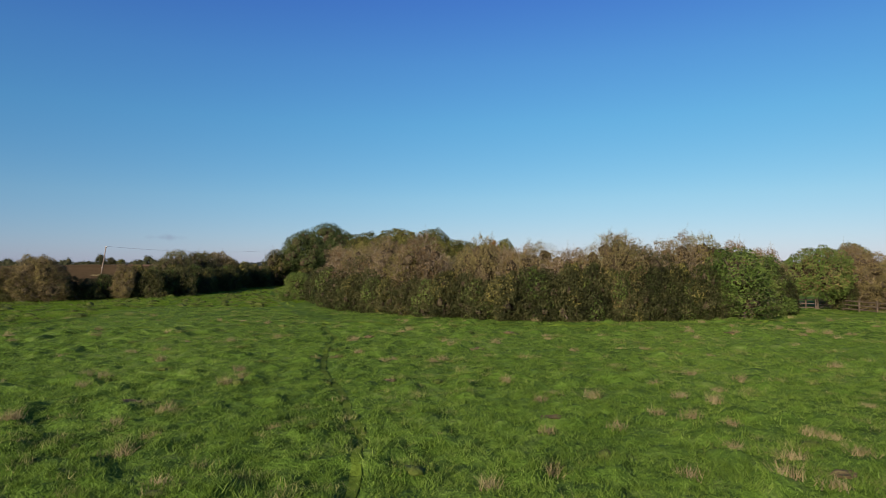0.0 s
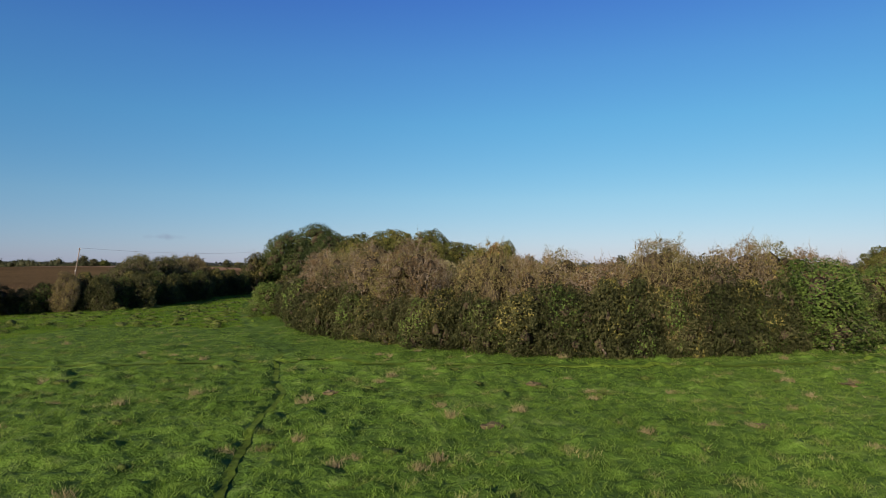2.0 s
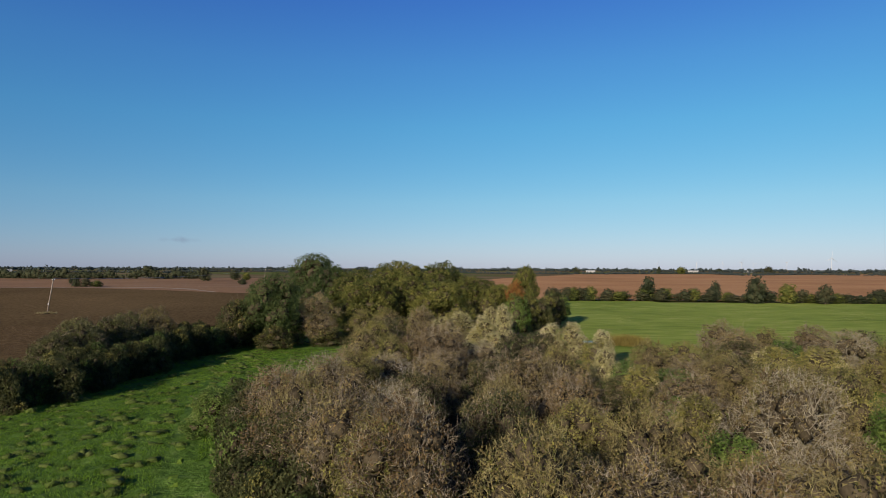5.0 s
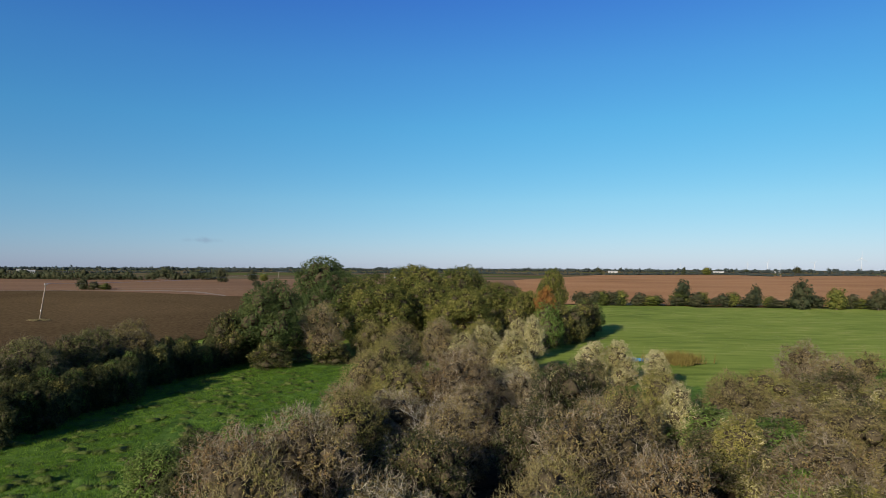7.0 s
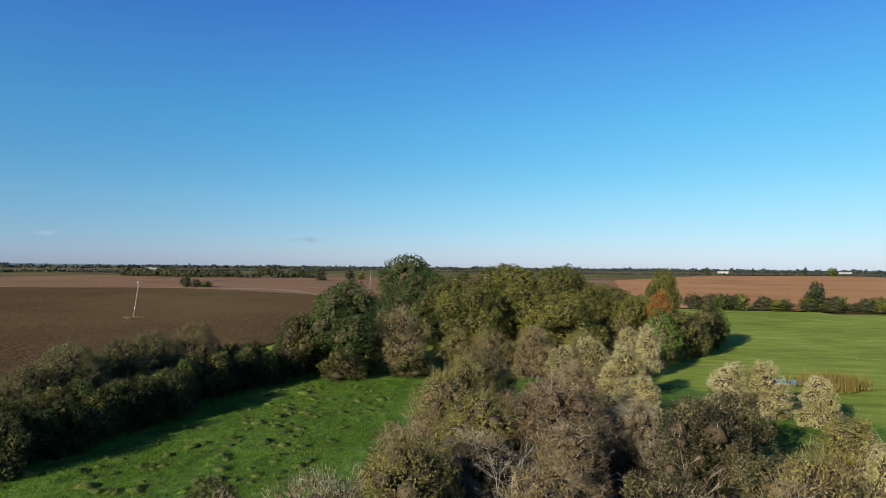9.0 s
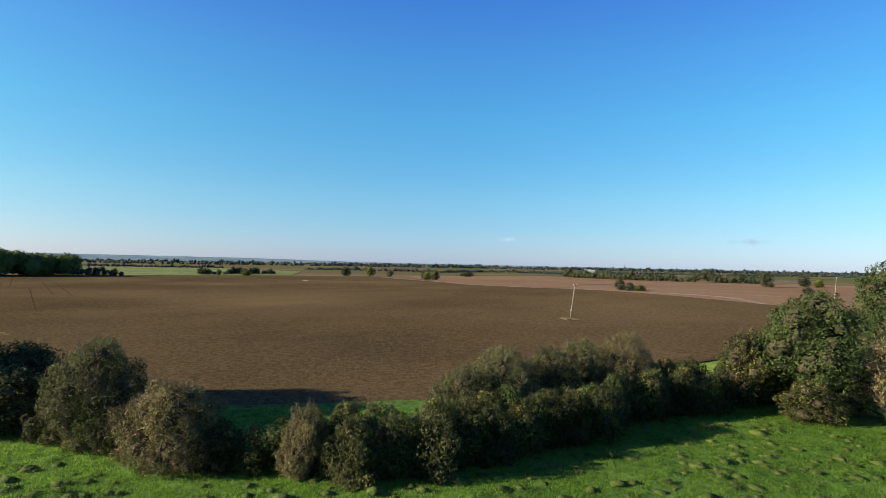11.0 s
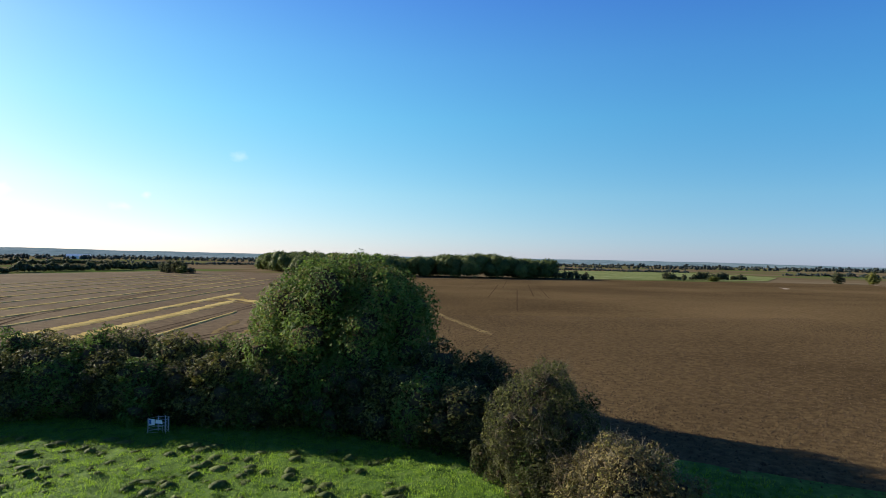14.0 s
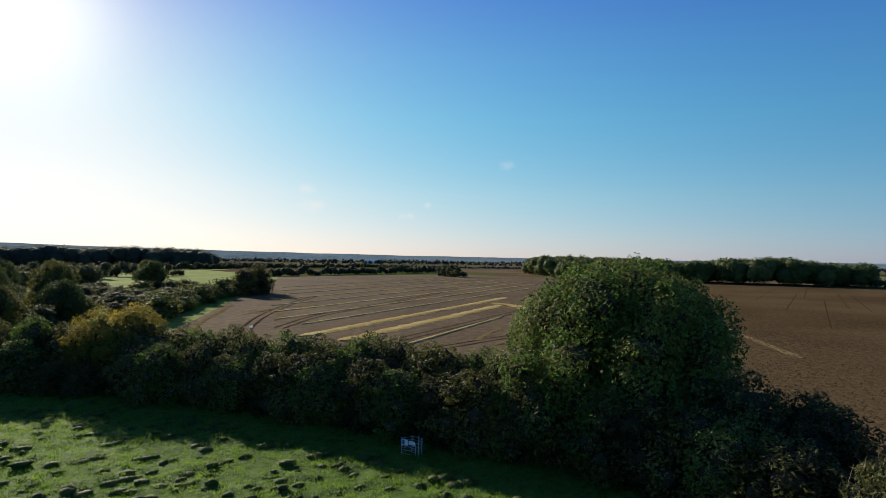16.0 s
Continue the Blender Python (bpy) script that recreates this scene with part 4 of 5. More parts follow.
# scrub and trees south of the stubble
place(HEDGE, grown([(-208, -102), (-200, -100), (-192, -98), (-184, -96), (-175, -92), (-166, -90), (-158, -88), (-150, -86), (-142, -90), (-205, -110), (-180, -105), (-134, -95), (-126, -92), (-118, -90), (-110, -84), (-150, -110), (-165, -115), (-140, -78), (-132, -72), (-122, -80), (-112, -70), (-104, -62), (-190, -118), (-172, -128), (-156, -124), (-140, -112), (-126, -104)], (0.35, 0.7), (1.4, 2.0)),
      "scrub beside the stubble field", rng_all)
place([HEDGE[0]], [(-206, -100, 1.8, 1.8), (-196, -97, 1.6, 1.8), (-212, -106, 1.5, 1.6)], "tall scrub at the stubble corner", rng_all)
place([OAK[0], OAK[1]], [(-105, -58, 0.6, 0.7), (-113, -73, 0.85, 0.8), (-98, -72, 0.8, 0.9), (-106, -92, 0.9, 1.0), (-120, -110, 0.9, 1.0), (-88, -50, 0.6, 0.7), (-200, -150, 0.8, 0.9), (-230, -190, 0.8, 0.9)], "oaks beside the stubble field", rng_all)
place(FAR, [(-488, -152, 1.2, 1.3), (-494, -160, 1.1, 1.3), (-482, -145, 0.7, 1.2), (-500, -168, 0.8, 1.2), (-486, -140, 0.5, 1.0)], "tree clump in the stubble field", rng_all)
rng_s = np.random.default_rng(23)
scrub = [(x, y) for x, y in np.c_[rng_s.uniform(-255, -85, 170), rng_s.uniform(-150, -48, 170)] if y < -48 + (x + 107) * 0.62 + (rng_s.uniform(-4, 0)) and y > -150]
place([FAR[0], FAR[1], FAR[2], FAR[0]], [(x, y, rng_s.uniform(0.25, 0.6), rng_s.uniform(0.6, 1.2)) for x, y in scrub[:75]], "low scrub beside the stubble field", rng_s)
place([HEDGE[2], FAR[2], HEDGE[1]], [(x + 2, y - 3, rng_s.uniform(0.4, 0.75), rng_s.uniform(0.9, 1.3)) for x, y in span([(-116, -43), (-162, -77), (-206, -109)], 4.2, 1.0)], "scrub along the stubble edge", rng_s)
# far hedge of the meadow
place(FAR, grown(span([(36, 264), (84, 267), (122, 256), (220, 252), (330, 262)], 3.2, 1.0), (0.32, 0.62), (0.65, 1.0)), "meadow hedge", rng_all)
place(FAR, [(108, 252, 1.1, 1.0), (75, 270, 1.0, 0.85), (119, 252, 0.8, 0.9), (101, 270, 0.85, 0.6), (131, 250, 0.75, 0.8)], "meadow hedge trees", rng_all)
# bushes dotted along the tracks
place(FAR, [(-151, 273, 0.55, 0.6), (-147, 274, 0.36, 0.6), (-143, 275, 0.3, 0.6), (-210, 546, 1.3, 1.4), (-200, 590, 1.0, 1.3), (-190, 592, 0.8, 1.2), (-118, 372, 0.4, 0.7), (-511, 360, 1.0, 1.3), (-512, 388, 1.1, 1.3), (-492, 398, 0.8, 0.9),
            (-394, 374, 0.9, 1.0), (-402, 372, 0.8, 1.1), (-410, 376, 0.9, 0.9), (-494, 497, 0.6, 2.0), (-525, 270, 0.5, 1.2), (-532, 272, 0.5, 1.2), (-524, 246, 0.5, 0.4), (-495, 660, 1.1, 1.1),
            (228, 1190, 1.6, 1.8), (402, 1252, 1.7, 1.0), (451, 1270, 1.7, 2.6), (790, 1600, 2.0, 3.0), (540, 1300, 1.3, 2.0)], "lone bushes in the fields", rng_all)
for p in (*THORN, *BRAMBLE, *GREEN, *WILLOW, *OAK, *HEDGE, *FAR, *HAW, ARCH):
    far_away(p)


def belt(name, lines, spacing, height, mat, label, seed, leaf=1.3, leaves=70, depth=0.0, fine_core=False, core=0.74, vary=0.8, crowns=(0.36, 0.6)):
    """A far row or mass of trees, too small to pick apart."""
    rng = np.random.default_rng(seed)
    soup = Soup()
    for line in lines:
        for (x0, y0), (x1, y1) in zip(line, line[1:]):
            n = max(1, int(math.hypot(x1 - x0, y1 - y0) / spacing))
            for k in range(n):
                u = (k + rng.uniform(0, 1)) / n
                lump = noise.noise(((x0 + (x1 - x0) * u) * 0.5 / height, (y0 + (y1 - y0) * u) * 0.5 / height, seed))
                h = height * (1 - vary + vary * rng.uniform(0.4, 1.2) + vary * lump)
                if h < 0.3 * height:
                    continue
                r = min(h * 0.5, height * rng.uniform(*crowns))
                back = depth * rng.uniform(0, 1)
                d = unit(np.array([x1 - x0, y1 - y0]))
                x, y = x0 + (x1 - x0) * u - d[1] * back, y0 + (y1 - y0) * u + d[0] * back
                lobes = [(np.array([x, y, h - r]), r), (np.array([x + rng.normal(0, r * 0.5), y + rng.normal(0, r * 0.5), max(h * 0.4, r * 0.5)]), r * 0.9)]
                add_core(soup, rng, lobes, core, 0, (BALL_V, BALL_T) if fine_core else SMALL_BALL, 0.07)
                p, out = on_lobes(rng, lobes, leaves, 0.9, 1.1)
                add_leaves(soup, rng, p, out, leaf, 0)
    return tagged(new(name, soup.mesh(name, [mat], True)), label, "trees", kind="stuff")


def ring(az0, az1, dist, wander, seed):
    """A wandering line round the place, from one bearing to another."""
    rng = np.random.default_rng(seed)
    out = []
    for a in np.arange(az0, az1, 4.0):
        r = dist * (1 + rng.normal(0, wander))
        out.append((-5 - r * math.sin(radians(a)), 60 + r * math.cos(radians(a))))
    return out


belt("woodland", [[(-800, -190), (-640, -135), (-525, -70), (-502, -20), (-500, 60), (-506, 142)][::-1]], 1.25, 17.0, M_WOOD_LEAF, "broadleaf wood at the ploughed field's end", 31, core=0.84, leaf=1.2, leaves=400, depth=-60, fine_core=True, vary=0.25, crowns=(0.26, 0.42))
belt("scrub_edge", [[(-502, 142), (-512, 170)], [(-560, 240), (-600, 330)]], 3, 6.0, M_FAR_LEAF, "low scrub beside the wood", 32)
belt("plantation", [[(-480, 640), (-370, 605), (-250, 640)]], 3, 9.0, M_FAR_LEAF, "pale green young plantation across the fields", 33)
belt("tree_belt", [[(-364, -240), (-450, -246), (-576, -236), (-700, -240)], [(-250, -340), (-400, -430), (-640, -460), (-900, -420)]], 1.8, 6.0, M_FAR_LEAF, "dark hedgerow beyond the stubble", 34, leaves=24)
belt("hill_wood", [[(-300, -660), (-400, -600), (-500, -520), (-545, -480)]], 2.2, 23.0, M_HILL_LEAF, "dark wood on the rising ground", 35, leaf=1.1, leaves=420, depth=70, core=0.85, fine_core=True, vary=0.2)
belt("tree_belt", [[(-230, -300), (-330, -280)], [(-180, -230), (-260, -260)], [(-120, -160), (-190, -170)]], 4, 7.5, M_FAR_LEAF, "hedgerows between small meadows", 36)
belt("tree_belt", [ring(-42, 40, 1300, 0.10, 41), ring(35, 66, 1000, 0.05, 42), ring(70, 150, 1050, 0.06, 45)], 1.9, 4.5, M_HAZE_LEAF, "far hedgerow trees on the plain", 37, leaf=1.5, leaves=9, depth=10)
belt("tree_belt", [ring(-44, 60, 1900, 0.04, 43), ring(-44, 160, 2500, 0.04, 44), ring(55, 160, 1700, 0.05, 46)], 5, 10.0, M_HAZE_LEAF, "far woods along the horizon", 38, leaf=2.4, leaves=10, depth=25)

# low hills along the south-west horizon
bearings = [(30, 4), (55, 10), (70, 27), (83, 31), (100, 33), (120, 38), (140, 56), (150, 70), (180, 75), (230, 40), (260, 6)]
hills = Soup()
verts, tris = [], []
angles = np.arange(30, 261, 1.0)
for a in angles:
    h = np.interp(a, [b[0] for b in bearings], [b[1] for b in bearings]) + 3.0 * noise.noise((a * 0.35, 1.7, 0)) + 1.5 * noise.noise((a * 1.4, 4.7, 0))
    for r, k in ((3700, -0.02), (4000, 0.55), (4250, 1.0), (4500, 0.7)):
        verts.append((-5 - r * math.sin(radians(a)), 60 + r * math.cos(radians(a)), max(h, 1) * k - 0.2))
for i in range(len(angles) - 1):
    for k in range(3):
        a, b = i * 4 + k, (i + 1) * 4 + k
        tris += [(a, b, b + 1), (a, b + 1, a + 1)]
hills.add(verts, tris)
tagged(new("backdrop", hills.mesh("backdrop", [M_HAZED_HILL], True)), "low hills on the skyline, painted haze blue", "hills", kind="structure")


# ---- things in the fields ----
def box(bm, size, m):
    """A box with softened edges, put into bm at the pose m."""
    tmp = bmesh.new()
    bmesh.ops.create_cube(tmp, size=1.0)
    for v in tmp.verts:
        v.co = Vector((v.co.x * size[0], v.co.y * size[1], v.co.z * size[2]))
    bmesh.ops.bevel(tmp, geom=tmp.edges[:], offset=min(size) * 0.12, segments=1, affect="EDGES")
    me = bpy.data.meshes.new("tmp")
    tmp.to_mesh(me)
    tmp.free()
    me.transform(m)
    bm.from_mesh(me)
    bpy.data.meshes.remove(me)


def solid(name, bm, mat, parent=None, label=""):
    me = bpy.data.meshes.new(name)
    bm.to_mesh(me)
    bm.free()
    me.materials.append(mat)
    ob = new(name, me)
    if parent:
        ob.parent = parent
    if label:
        tagged(ob, label)
    return ob


def board(name, size, m, mat, parent, label=""):
    bm = bmesh.new()
    box(bm, size, m)
    return solid(name, bm, mat, parent, label)


def rod(name, a, b, r, mat, parent, label="", sides=8, taper=1.0):
    s = Soup()
    add_tube(s, [a, (np.array(a) + np.array(b)) / 2, b], [r, r * (1 + taper) / 2, r * taper], sides)
    return part(name, s, [mat], parent, label, smooth=True)


def power_pole(x, y, lean, turn, label):
    """A leaning timber pole with a crossarm and three insulators."""
    pole = new("power_pole")
    tagged(pole, label, "power pole", "overhead line poles")
    rod("post", (0, 0, -0.3), (*lean, 8.3), 0.16, M_POLE, pole, taper=0.7, sides=10)
    top = Vector((*lean, 8.0))
    across = Matrix.Translation(top) @ Matrix.Rotation(turn, 4, "Z")
    board("crossarm", (2.1, 0.12, 0.14), across, M_POLE, pole)
    for k in (-0.95, 0.0, 0.95):
        p = across @ Vector((k, 0, 0.07))
        rod("insulator", p, p + Vector((0, 0, 0.26)), 0.06, M_WHITE, pole, "pale ceramic insulator", taper=0.6)
    brace = across @ Vector((0.7, 0.09, 0)), top + Vector((0, 0, -0.7))
    rod("brace", brace[0], brace[1], 0.025, M_STEEL, pole)
    rod("warning_plate", Vector((lean[0] * 0.27, lean[1] * 0.27 - 0.13, 2.2)), Vector((lean[0] * 0.3, lean[1] * 0.3 - 0.13, 2.5)), 0.1, M_WHITE, pole, "small pale plate on the pole", sides=4)
    pole.matrix_world = Matrix.Translation((x, y, rise(x, y)))
    return [pole.matrix_world @ across @ Vector((k, 0, 0.33)) for k in (-0.95, 0.0, 0.95)]


tops_a = power_pole(-96.2, 174.0, (1.7, -0.5), radians(-70), "leaning weathered timber power pole in the ploughed field")
tops_b = power_pole(-86, 308, (0.5, 0.2), radians(-75), "timber power pole far across the ploughed field")
tops_c = power_pole(-78, 575, (0.2, 0.2), radians(-75), "timber power pole far across the ploughed field")
for ends in (zip(tops_a, tops_b), zip(tops_b, tops_c)):
    for a, b in ends:
        line = Soup()
        pts = [a.lerp(b, u) + Vector((0, 0, -4 * 1.2 * u * (1 - u))) for u in np.linspace(0, 1, 17)]
        add_tube(line, [p[:] for p in pts], [0.012] * 17, 4)
        tagged(new("overhead_wire", line.mesh("overhead_wire", [M_STEEL])), "thin sagging wire between timber poles", "wire", "overhead wires")

# tractor lines up the ploughed field
for i, (x, y) in enumerate([(-243, 62.7), (-186, 69.9), (-270, 81.2), (-126, 75.1), (-199, 88.2), (-186, 92.3)]):
    strip("wheel_rut", [(x - 60, y + 5.5), (x - 120, y + 11.0), (x - 190, y + 17.5)], 0.3, M_FURROW, "faint tractor line in the ploughed field", "wheel rut", lift=0.07, seed=120 + i, wobble=0.3, kind="")

# straw rows and wheel ruts in the stubble
for i, (pts, w) in enumerate((([(-216, -9), (-211, -3), (-206, 3), (-199, 9)], 4.5), ([(-205, -12), (-203, -3), (-197, 5)], 3.0))):
    strip("straw_swath", pts, w, (M_STRAW, M_THIN_STRAW)[i], "spilled patch of yellow straw at the row ends", "straw patch", lift=0.075 + 0.01 * i, crown=0.05, seed=95 + i, wobble=0.4, step=1.0, kind="")
STRAW_ROWS = [(2.5, -113, -207, 2.4), (-6.8, -114, -246, 2.2), (-18, -130, -330, 0.9), (-29, -135, -390, 1.1), (-41, -150, -400, 1.3), (-54, -165, -420, 1.0), (-68, -190, -450, 1.2), (-84, -200, -470, 1.0), (-100, -230, -480, 1.3), (-116, -250, -490, 1.0), (14, -112, -170, 0.8)]
for i, (y0, x0, x1, w) in enumerate(STRAW_ROWS):
    w *= 1.15
    xs = np.linspace(x0, x1, 6)
    strip("straw_swath", [(x, y0 + (x + 120) * 0.075) for x in xs], w * 1.35, M_STRAW, "pale yellow row of straw on the stubble", "straw row", lift=0.07, crown=0.16, seed=60 + i, wobble=0.14, step=2.0, kind="")
for i, (pts, w) in enumerate([([(-205, 4), (-222, 2), (-240, -8)], 2), ([(-212, -3), (-228, -9)], 1.8), ([(-206, -1), (-224, -14), (-238, -14)], 2), ([(-140, -44), (-160, -50), (-178, -46)], 1.6), ([(-196, -82), (-216, -96), (-226, -112), (-205, -104)], 2), ([(-132, -28), (-146, -38), (-150, -52)], 2), ([(-108, -28), (-133, -47), (-159, -67)], 2.2), ([(-203, -93), (-206, -87), (-201, -80), (-182, -72)], 1.8), ([(-122, 27), (-150, 24), (-180, 12)], 1.8), ([(-126, 22), (-150, 18)], 2)]):
    strip("straw_swath", pts, w * 0.65, M_THIN_STRAW, "scattered patch of pale straw on the stubble", "straw row", lift=0.065, crown=0.05, seed=80 + i, wobble=0.45, step=1.5, kind="")
RUTS = [[(-112, 10.5), (-140, 9.6), (-170, 8.6), (-200, 7.4), (-250, 2)], [(-112, 20), (-126, 23), (-140, 26)], [(-112, -17), (-124, -27), (-140, -38), (-160, -50), (-182, -62), (-206, -74)], [(-122, -18), (-145, -27), (-172, -33), (-210, -40), (-300, -60)],
        [(-215, 10), (-232, 16), (-250, 14), (-262, 2)]]
for i, pts in enumerate(RUTS):
    for side in (-1.1, 1.1):
        strip("wheel_rut", [(x, y + side) for x, y in pts], 0.6, M_RUT, "dark muddy wheel rut in the stubble", "wheel rut", lift=0.06, seed=90 + i, wobble=0.2, step=2.0, kind="")
strip("puddle", [(-119.5, -22.5), (-121.5, -24.5), (-123, -25.6)], 0.8, M_WATER, "puddle shining in the wheel rut", "puddle", lift=0.1, wobble=0.2, step=0.7, kind="")

# footpath through the pasture
for line, wide, label in ((LANES[0][0], 0.24, "narrow trodden path through the grass"), (LANES[1][0], 0.5, "worn grassy path beside the thicket"), (LANES[2][0], 0.45, "worn grassy lane across the pasture")):
    strip("footpath", [tuple(p) for p in line], wide, M_WORN, label, "path", lift=0.02, wobble=0.25, step=0.3, relief=turf)


def in_thicket(x, y):
    """Whether a place lies behind the front of the thicket."""
    return y > np.interp(x, [p[0] for p in FRONT], [p[1] for p in FRONT]) and -17.5 < x < 31


def turf_z(x, y):
    return rise(x, y) + turf(x, y) - 0.03


def grass(name, spots, blades, tall, thin, mat, label, seed, lean=0.45, tuft=0.05):
    """Tufts of blades at the spots (x, y, height factor), in one mesh."""
    rng = np.random.default_rng(seed)
    base = np.array([(x, y, turf_z(x, y)) for x, y, _ in spots])
    kz = np.array([k for _, _, k in spots])
    n = len(base) * blades
    p = np.repeat(base, blades, 0) + np.c_[rng.normal(0, tuft, (n, 2)), np.zeros(n)]
    h = tall * np.repeat(kz, blades) * rng.uniform(0.5, 1.3, n)
    a = rng.uniform(0, 2 * np.pi, n)
    d = np.c_[np.cos(a), np.sin(a), np.zeros(n)]
    tip = p + np.c_[rng.normal(0, lean, (n, 2)), np.ones(n)] * h[:, None]
    w = (thin * rng.uniform(0.7, 1.3, n))[:, None]
    v = np.stack([p - d * w, p + d * w, tip], 1)
    soup = Soup()
    soup.add(v, np.arange(n * 3).reshape(-1, 3))
    return tagged(new(name, soup.mesh(name, [mat])), label, "grass", kind="stuff")


rng_g = np.random.default_rng(77)
spots = []
while len(spots) < 125000:
    y = 8 + 54 * rng_g.uniform() ** 1.25
    x = rng_g.uniform(-1, 1) * (0.78 * y + 4)
    if in_thicket(x, y):
        continue
    trod = lane(x, y)
    if trod > 0.5 and rng_g.uniform() < trod * 0.8:
        continue
    clump = noise.noise((x * 2.3, y * 2.3, 2.0)) + 0.5 * noise.noise((x * 0.9, y * 0.9, 6.0))
    if clump < -0.25 and rng_g.uniform() < 0.6:
        continue
    spots.append((x, y, (1 - 0.5 * trod) * (0.5 + 1.5 * max(0.0, clump + 0.1) + 0.3 * noise.noise((x * 0.2, y * 0.2, 4.0)))))
grass("grass", spots, 4, 0.115, 0.012, M_BLADES, "short grazed pasture grass", 1, lean=0.75)
spots = []
while len(spots) < 80000:
    x, y = rng_g.uniform(-71, -16), rng_g.uniform(2, 122)
    if y < 62 and x > -30 or x < np.interp(y, [0, 60, 68, 78, 122], [-71, -69, -62, -43, -38]):
        continue
    if lane(x, y) > 0.4:
        continue
    spots.append((x, y, 1 + 0.6 * noise.noise((x * 0.5, y * 0.5, 2.0)) + 0.5 * noise.noise((x * 1.9, y * 1.9, 5.0))))
grass("grass", spots, 4, 0.15, 0.019, M_LUSH, "short grazed pasture grass", 2, tuft=0.12)
spots = []
while len(spots) < 620:
    y = 9 + 55 * rng_g.uniform()
    x = rng_g.uniform(-1, 1) * (0.78 * y + 4)
    if not in_thicket(x, y) and noise.noise((x * 0.12, y * 0.12, 7.7)) > -0.15:
        spots.append((x, y, rng_g.uniform(0.5, 1.5)))
grass("tussock_grass", spots, 60, 0.13, 0.009, M_TUSSOCK, "tussocks of longer pale grass", 3, lean=0.8, tuft=0.17)
spots = []
while len(spots) < 130:
    y = 10 + 42 * rng_g.uniform()
    x = rng_g.uniform(-1, 1) * (0.7 * y + 3)
    if not in_thicket(x, y) and lane(x, y) < 0.2:
        spots.append((x, y, rng_g.uniform(0.5, 1.3)))
grass("dry_tussocks", spots, 110, 0.26, 0.008, M_DRY, "pale straw coloured tussocks in the pasture", 12, lean=0.5, tuft=0.13)
spots = []
while len(spots) < 1500:
    x, y = rng_g.uniform(-67, -18), rng_g.uniform(6, 118)
    if not (y < 62 and x > -30 or x < np.interp(y, [0, 60, 75, 122], [-68, -62, -42, -34])):
        spots.append((x, y, rng_g.uniform(0.5, 1.4)))
strip_spots = [(rng_g.uniform(-66, -44), rng_g.uniform(74, 112), 1.0) for _ in range(9000)]
strip_spots = [p for p in strip_spots if p[1] > 70 + (-46 - p[0]) * 0.55 and p[1] < 92 + (p[0] + 53) * 1.3 + (30 if p[0] > -48 else 0)]
grass("grass", strip_spots, 2, 0.17, 0.045, M_LUSH, "grass margin between hedge and plough", 9, tuft=0.12)
near = []
while len(near) < 85:
    y = 9 + 42 * rng_g.uniform() ** 1.1
    x = rng_g.uniform(-1, 0.8) * (0.78 * y + 4)
    if not in_thicket(x, y):
        near.append((x, y, rng_g.uniform(0.3, 0.65)))
spots = spots[:1150] + near
mounds = Soup()
for x, y, k in spots:
    flat = np.array([0.46, 0.4, 0.2]) * k * rng_g.uniform(0.7, 1.2, 3)
    mounds.add(SMALL_BALL[0] * flat * (1 + rng_g.normal(0, 0.22, (len(SMALL_BALL[0]), 1))) + np.array([x, y, turf_z(x, y)]), SMALL_BALL[1])
tagged(new("grass_mounds", mounds.mesh("grass_mounds", [M_MOUND], True)), "dark grassy hummocks in the pasture", "grass", kind="stuff")
grass("tussock_grass", spots, 60, 0.24, 0.018, M_MOUND, "rough grass on the hummocks", 4, lean=0.7, tuft=0.26)

# dry grass left standing round the foot of the leaning pole
spots = [(-96.2 + rng_g.normal(0, 0.8), 174.0 + rng_g.normal(0, 0.5), rng_g.uniform(0.6, 1.2)) for _ in range(26)]
grass("dry_tussocks", spots, 60, 0.4, 0.02, M_DRY, "pale dry grass round the pole foot", 13, lean=0.5, tuft=0.2)

# clods on the near part of the ploughed field
soup = Soup()
n = 34000
cx, cy = -53 - 120 * rng_g.uniform(0, 1, n * 2) ** 1.3, rng_g.uniform(58, 150, n * 2)
ok = (cy > 62 + (-66 - cx) * -0.28 + 12) & (cy > 92 - (-53 - cx) * 1.3)
cx, cy = cx[ok][:n], cy[ok][:n]
n = len(cx)
centre = np.c_[cx, cy, [rise(x, y) + 0.05 for x, y in zip(cx, cy)]]
size = rng_g.uniform(0.04, 0.17, (n, 1, 1)) * rng_g.uniform(0.6, 1.3, (n, 5, 1))
heap_v = np.array([(1, 0, -0.3), (0, 1, -0.3), (-1, 0, -0.3), (0, -1, -0.3), (0, 0, 0.8)])
soup.add(centre[:, None] + heap_v[None] * size, (np.arange(n) * 5)[:, None, None] + np.array([(0, 1, 4), (1, 2, 4), (2, 3, 4), (3, 0, 4)]))
tagged(new("clods", soup.mesh("clods", [M_CLOD])), "clods of turned soil", "soil", kind="stuff")

# molehills
def molehill():
    rng = np.random.default_rng(8)
    s = Soup()
    v = BALL_V * (np.array([0.40, 0.34, 0.15]) * (1 + rng.normal(0, 0.22, (len(BALL_V), 1))))
    s.add(v, BALL_T)
    ob = new("molehill", s.mesh("molehill", [M_MOLE]))
    return tagged(ob, "small heap of bare reddish earth in the grass", "molehill", "molehills")


heap = molehill()
for x, y, k in MOLEHILLS:
    copy_thing(heap, Matrix.Translation((x, y, turf_z(x, y))) @ Matrix.Rotation(x * 3, 4, "Z") @ Matrix.Scale(k, 4))
bpy.data.objects.remove(heap)

